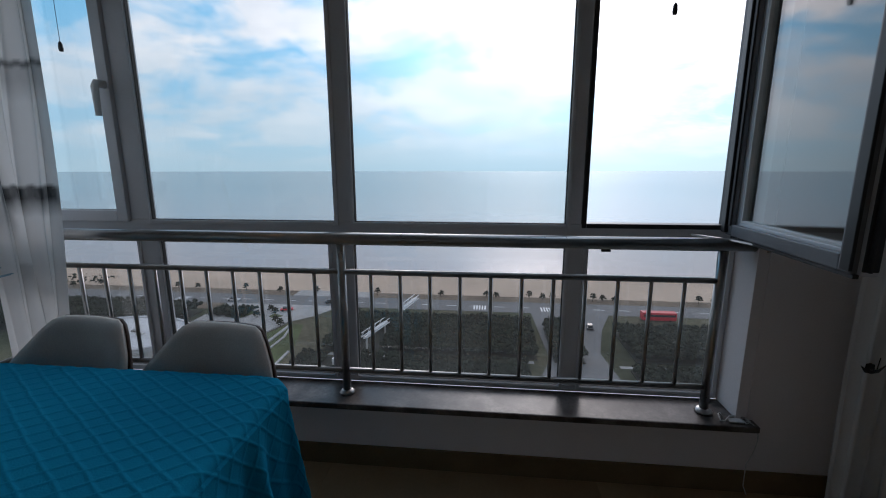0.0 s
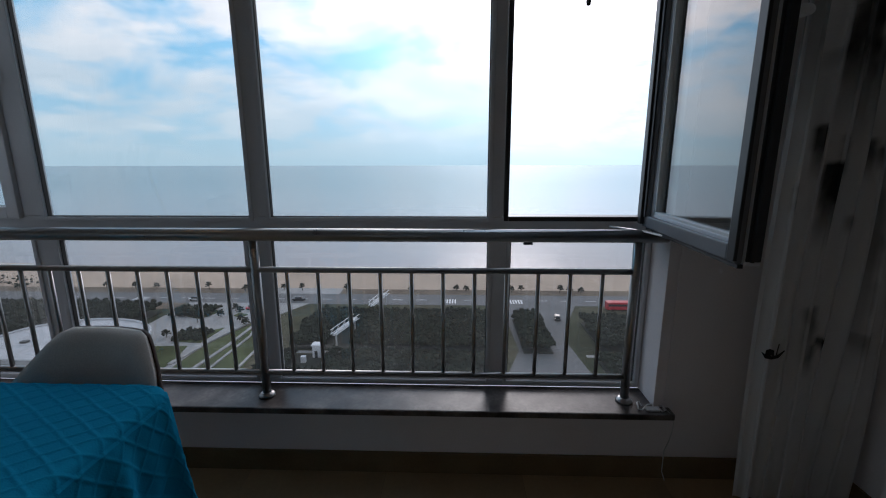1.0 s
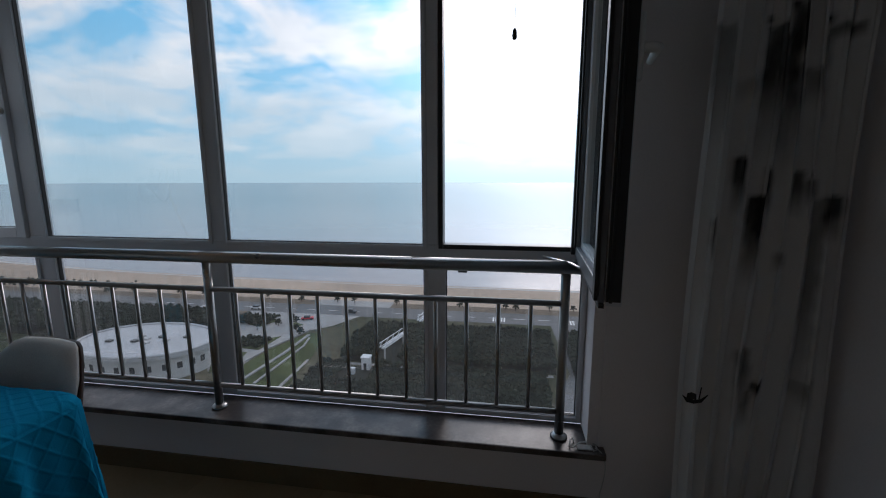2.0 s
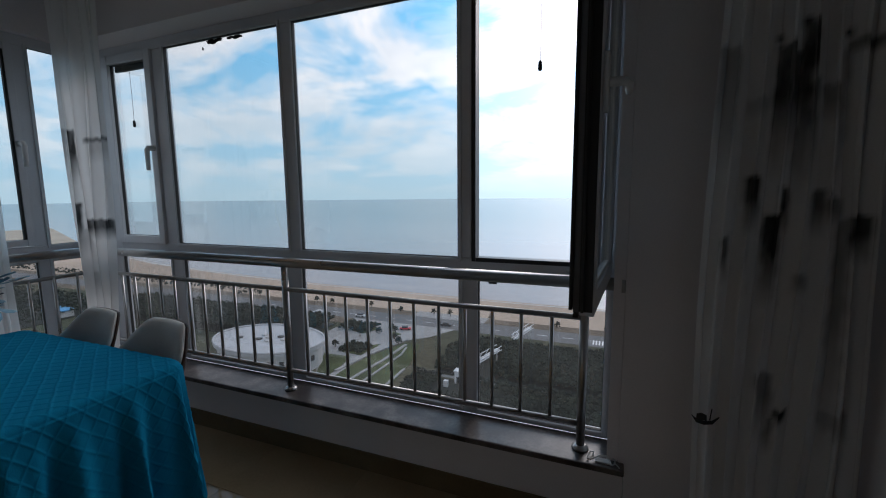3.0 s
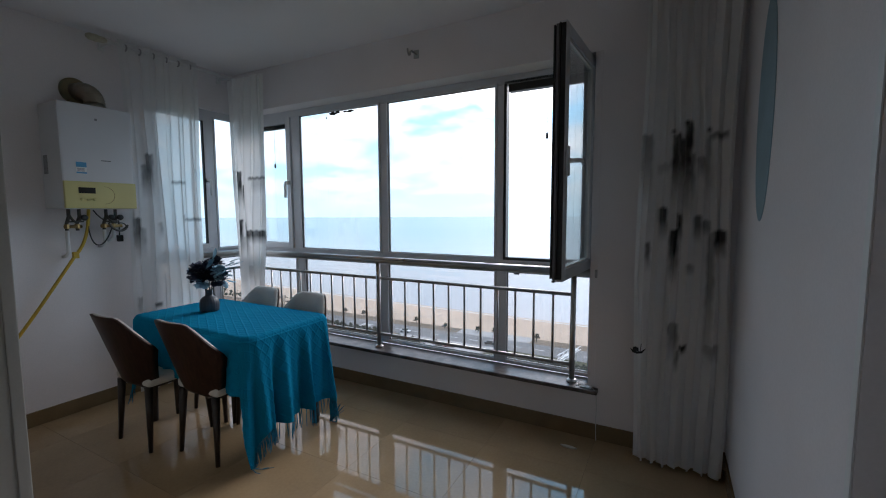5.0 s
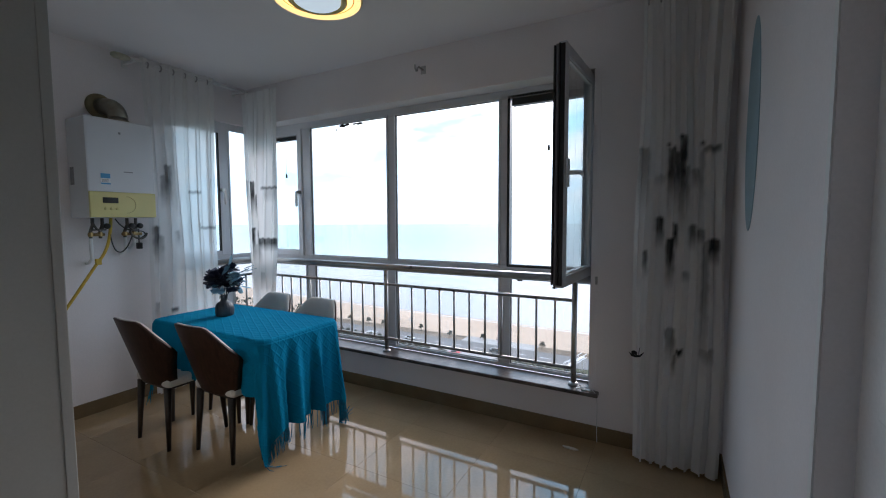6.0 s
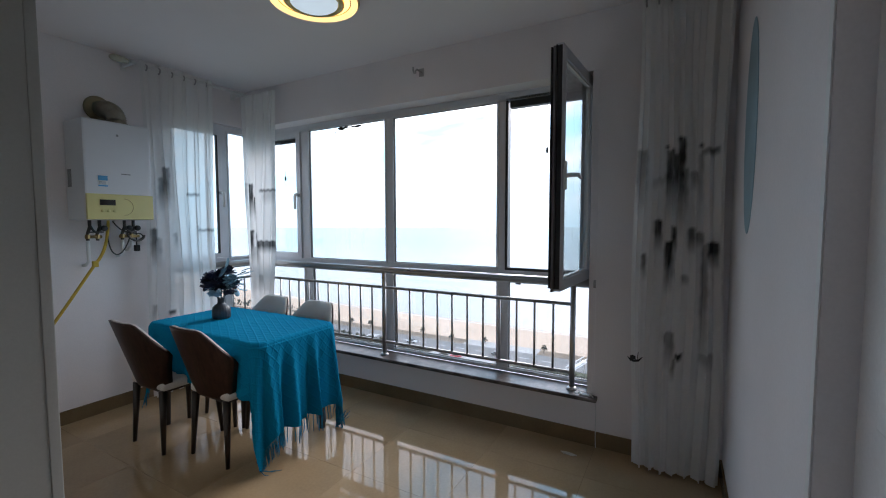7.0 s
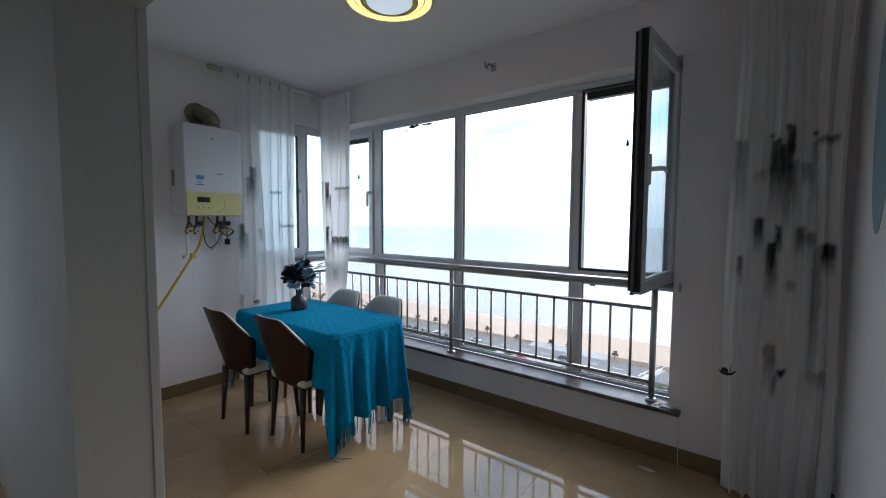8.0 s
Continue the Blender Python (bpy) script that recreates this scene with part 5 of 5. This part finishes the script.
rnd = random.Random(21)
# Near-black sheets added below the shrubs so gaps between clumps stay dark.
UNDER = material("woodland_underlay", (0.018, 0.020, 0.014), 0.95, vary=0.3, scale=0.3)
for nm, lab, x0, x1, y0, y1, cnt, ht in (
        ("woodland", "dense dark shrub woodland between path and road", -46, 14, 109, 135, 2600, 3.6),
        ("woodland", "dense dark shrubs below the footpath", -50, 11, 60, 105.5, 2600, 2.6),
        ("woodland", "dense dark shrub woodland beside the side road", 40, 150, 109.5, 131, 2600, 3.8),
        ("woodland", "dense dark shrubs below the footpath", 37, 120, 66, 105, 1800, 2.6),
        ("woodland", "dark belt of trees behind the pale building", -215, -102, 113, 137, 3200, 5.0),
        ("woodland", "dark trees of the far park", -420, -215, 60, 128, 1600, 4.0),
        ("woodland", "median row of shrubs on the side road", 18.5, 26.5, 108, 133, 420, 4.0)):
    flat("ground_wood", rect(x0, x1, y0, y1), GZ + 0.3, UNDER, "dark sheet added under the shrubs to fill their gaps", "ground", 0.4)
    woods(nm, lab, x0, x1, y0, y1, cnt, ht, rnd)
woods("woodland", "low shrubs in the planted beds", -97, -83, 132, 141, 70, 1.6, rnd)
woods("woodland", "low shrubs in the planted beds", -83, -74, 113, 120, 50, 1.4, rnd)
woods("woodland", "low dune shrubs along the beach", -420, -170, 166, 178, 160, 1.6, rnd)


def young_tree(h, rnd):
    ob = thing("tree", (0, 0, GZ), "young dark-leaved tree on the verge", "tree", "young trees along the shore road")
    bm = bmesh.new()
    tube(bm, [(0, 0, 0), (0.05, 0.02, h * 0.45), (0.0, 0.06, h * 0.85)], [0.14, 0.10, 0.04], 7)
    for k in range(4):
        a = 1.7 * k
        tube(bm, [(0.03, 0.02, h * (0.35 + 0.1 * k)), (0.9 * math.cos(a), 0.9 * math.sin(a), h * (0.55 + 0.1 * k))], [0.05, 0.02], 5)
    part("trunk", bm, BARK, ob)
    bm = bmesh.new()
    for k in range(60):
        a, q = rnd.uniform(0, 6.28), rnd.uniform(0.2, 1.0)
        zz = rnd.uniform(0.42, 1.02)
        w = h * 0.42 * (1.15 - zz) + 0.65
        clump_mesh(bm, Vector((w * q * math.cos(a), w * q * math.sin(a), h * zz)), rnd.uniform(0.14, 0.34), rnd)
    part("crown", bm, LEAF, ob)
    return ob


first = young_tree(3.0, rnd)
first.matrix_basis = pose(-44, 162.5, GZ + 0.06)
second = young_tree(2.4, rnd)
second.matrix_basis = pose(0, 164, GZ + 0.06)
for x, y, s in ((4, 163, 1), (17, 164, 0), (22, 163, 1), (26, 164.5, 1), (41, 162.5, 0), (45, 163.5, 1), (49, 162, 1), (80, 163, 0), (86, 164, 1), (-18, 163, 1), (-62, 163, 0), (-70, 164, 1), (-85, 162, 1), (-101, 164, 0),
                (-123, 164, 1), (-131, 163, 0), (-145, 165, 1), (-168, 164, 0), (-180, 162, 1), (-196, 165, 0), (-84, 128, 0), (-79, 133, 1), (-77, 139, 1), (-73, 135, 0), (-86, 116, 1), (-67, 126, 1), (-70, 129, 1), (-40, 134, 0), (-48, 127, 1)):
    copy_thing(second if s else first, pose(x, y, GZ + 0.06, 0, 0, (x * 37 + y * 11) % 360))

# pale drum-shaped building
hall = thing("round_building", (-98.5, 99, GZ), "pale oval park building with a flat roof and square windows", "building")
BH = 6.2


def oval(bm, rx, ry, z0, z1, n=64):
    rings = [[bm.verts.new((rx * math.cos(2 * math.pi * k / n), ry * math.sin(2 * math.pi * k / n), z)) for k in range(n)] for z in (z0, z1)]
    for k in range(n):
        bm.faces.new((rings[0][k], rings[0][(k + 1) % n], rings[1][(k + 1) % n], rings[1][k]))
    bm.faces.new(rings[0][::-1])
    bm.faces.new(rings[1])
    return bm


part("wall", oval(bmesh.new(), 18.0, 12.0, 0.0, BH), FACADE, hall)
roof = part("roof", oval(bmesh.new(), 19.0, 13.0, BH + 0.005, BH + 0.9), ROOF, hall, "flat pale roof")
bm = bmesh.new()
tube(bm, [(18.8 * math.cos(2 * math.pi * k / 48), 12.8 * math.sin(2 * math.pi * k / 48), BH + 1.1) for k in range(49)], 0.35, 6, False)
part("parapet", bm, ROOF, roof)
for x, y in ((0, 0), (3, 2), (-3, 1.5), (2, -2.5), (-2, -2), (6, 0), (10, 3), (-9, -3)):
    part("roof_hatch", boxes((x - 0.8, x + 0.8, y - 0.6, y + 0.6, BH + 0.91, BH + 1.4)), DARKPIPE if x * y > 1 else FACADE, roof, "low roof hatch")
for k in range(14):
    a = math.pi + math.pi * (k + 0.5) / 14
    cx, cy = 18.0 * math.cos(a), 12.0 * math.sin(a)
    nx, ny = 12.0 * math.cos(a), 18.0 * math.sin(a)
    q = math.hypot(nx, ny)
    nx, ny = nx / q, ny / q
    w = part("window", boxes((-0.6, 0.6, -0.12, 0.12, -0.8, 0.8)), DARKPANE, hall, "square dark window")
    w.matrix_basis = pose(cx, cy, 3.6, 0, 0, math.degrees(math.atan2(ny, nx)) - 90)

# white kiosk, steel footbridge, red bus, cars, blue-roofed shed
kiosk = thing("kiosk", (-36.8, 104.5, GZ), "small white cabin with a dark opening", "cabin")
part("cabin", boxes((-1.1, 1.1, -1.0, 1.0, 0, 3.6), bevel=0.08), WHITEPAINT, kiosk)
part("roof", boxes((-1.3, 1.3, -1.2, 1.2, 3.61, 3.9), bevel=0.05), WHITEPAINT, kiosk)
part("doorway", boxes((-0.5, 0.3, -1.04, -0.9, 0.3, 2.2)), DARKPANE, kiosk, "dark doorway")
cabin2 = thing("kiosk", (-39.4, 101, GZ), "small white electrical cabinet", "cabin")
part("cabin", boxes((-0.6, 0.6, -0.5, 0.5, 0, 2.0), bevel=0.05), WHITEPAINT, cabin2)


def footbridge(x0, y0, x1, y1):
    ob = thing("footbridge", (x0, y0, GZ + 4.0), "white steel lattice footbridge among the shrubs", "footbridge")
    d = Vector((x1 - x0, y1 - y0, 0))
    ln, sd = d.length, Vector((-(y1 - y0), x1 - x0, 0)).normalized() * 0.9
    deck = bmesh.new()
    tube(deck, [Vector((0, 0, 0)), d], 0.35, 4)
    part("deck", deck, WHITEPAINT, ob)
    for s in (-1, 1):
        for z in (0.1, 1.3):
            part("rail", tube(bmesh.new(), [sd * s + Vector((0, 0, z)), d + sd * s + Vector((0, 0, z))], 0.12, 5), WHITEPAINT, ob)
        n = int(ln / 1.6)
        for k in range(n):
            part("brace", tube(bmesh.new(), [d * (k / n) + sd * s + Vector((0, 0, 0.1)), d * ((k + 1) / n) + sd * s + Vector((0, 0, 1.3 if k % 2 == 0 else 0.1))], 0.08, 4), WHITEPAINT, ob)
    for t in (0.1, 0.9):
        part("pier", boxes((d.x * t - 0.2, d.x * t + 0.2, d.y * t - 0.2, d.y * t + 0.2, -4.0, -0.1)), FACADE, ob)


footbridge(-34, 110, -30.5, 123)
footbridge(-28.3, 134, -25.3, 148)


def vehicle(name, x, y, rz, ln, wd, ht, mat, label, cabin=True, z=0.05):
    ob = thing(name, (x, y, GZ + z), label, "bus" if name == "bus" else "car", rz=rz)
    if cabin:
        part("body", boxes((-ln / 2, ln / 2, -wd / 2, wd / 2, 0.3, ht * 0.58), bevel=0.15), mat, ob)
        part("cabin", boxes((-ln * 0.30, ln * 0.22, -wd * 0.44, wd * 0.44, ht * 0.58 - 0.05, ht), bevel=0.2), DARKPANE, ob, "dark glazed cabin")
    else:
        part("body", boxes((-ln / 2, ln / 2, -wd / 2, wd / 2, 0.4, ht), bevel=0.15), mat, ob)
        part("window_band", boxes((-ln * 0.46, ln * 0.46, -wd / 2 - 0.02, wd / 2 + 0.02, ht * 0.55, ht * 0.8)), DARKPANE, ob)
    for sx in (-0.32, 0.32):
        for sy in (-0.5, 0.5):
            part("wheel", tube(bmesh.new(), [(ln * sx, wd * sy - 0.1, 0.36), (ln * sx, wd * sy + 0.1, 0.36)], 0.36, 12), TYRE, ob)


vehicle("bus", 58, 143.5, 0, 11.0, 2.6, 3.1, REDPAINT, "long red bus parked by the shore road", False)
vehicle("car", -59, 151, 3, 4.6, 1.8, 1.5, CARDARK, "dark car on the shore road")
vehicle("car", -98, 150, 0, 4.6, 1.8, 1.5, CARWHITE, "white car on the shore road")
vehicle("car", 33.5, 134, 80, 4.4, 1.8, 1.5, CARDARK, "dark car on the side road")
vehicle("car", -72, 141, 20, 4.4, 1.8, 1.5, REDPAINT, "red car by the paved square")
shed = thing("shed", (-222, 104, GZ), "low shed with a bright blue sheet roof", "shed")
part("wall", boxes((-5, 5, -3, 3, 0, 3)), FACADE, shed)
part("roof", boxes((-5.5, 5.5, -3.5, 3.5, 3.01, 3.4)), BLUEROOF, shed, "blue sheet roof")

# lane lines on the shore road
for x in range(-150, 120, 9):
    flat("lane_line", rect(x, x + 4, 152.4, 152.7), GZ + 0.062, WHITEPAINT, "white dashed lane line", "lane line", 0.01)

# ---------------------------------------------------------------- floor tiles
TS, JT = 0.60, 0.0005
shared = {}
for i in range(-6, 3):
    for j in range(-6, 4):
        x0, x1 = max(0.93 + TS * i, XL), min(0.93 + TS * (i + 1), XR + 0.2)
        y0, y1 = max(0.715 + TS * j, -2.7), min(0.715 + TS * (j + 1), YB)
        if x1 - x0 < 0.02 or y1 - y0 < 0.02:
            continue
        key = (round(x1 - x0, 3), round(y1 - y0, 3))
        if key not in shared:
            bm = bmesh.new()
            box(bm, -(x1 - x0) / 2 + JT, (x1 - x0) / 2 - JT, -(y1 - y0) / 2 + JT, (y1 - y0) / 2 - JT, -0.0039, 0.0, bevel=0.0004, segments=1)
            me = bpy.data.meshes.new("tile")
            bm.to_mesh(me)
            bm.free()
            me.materials.append(TILE)
            shared[key] = me
        t = new("tile", shared[key])
        t.parent = floor
        t.location = ((x0 + x1) / 2, (y0 + y1) / 2, 0)
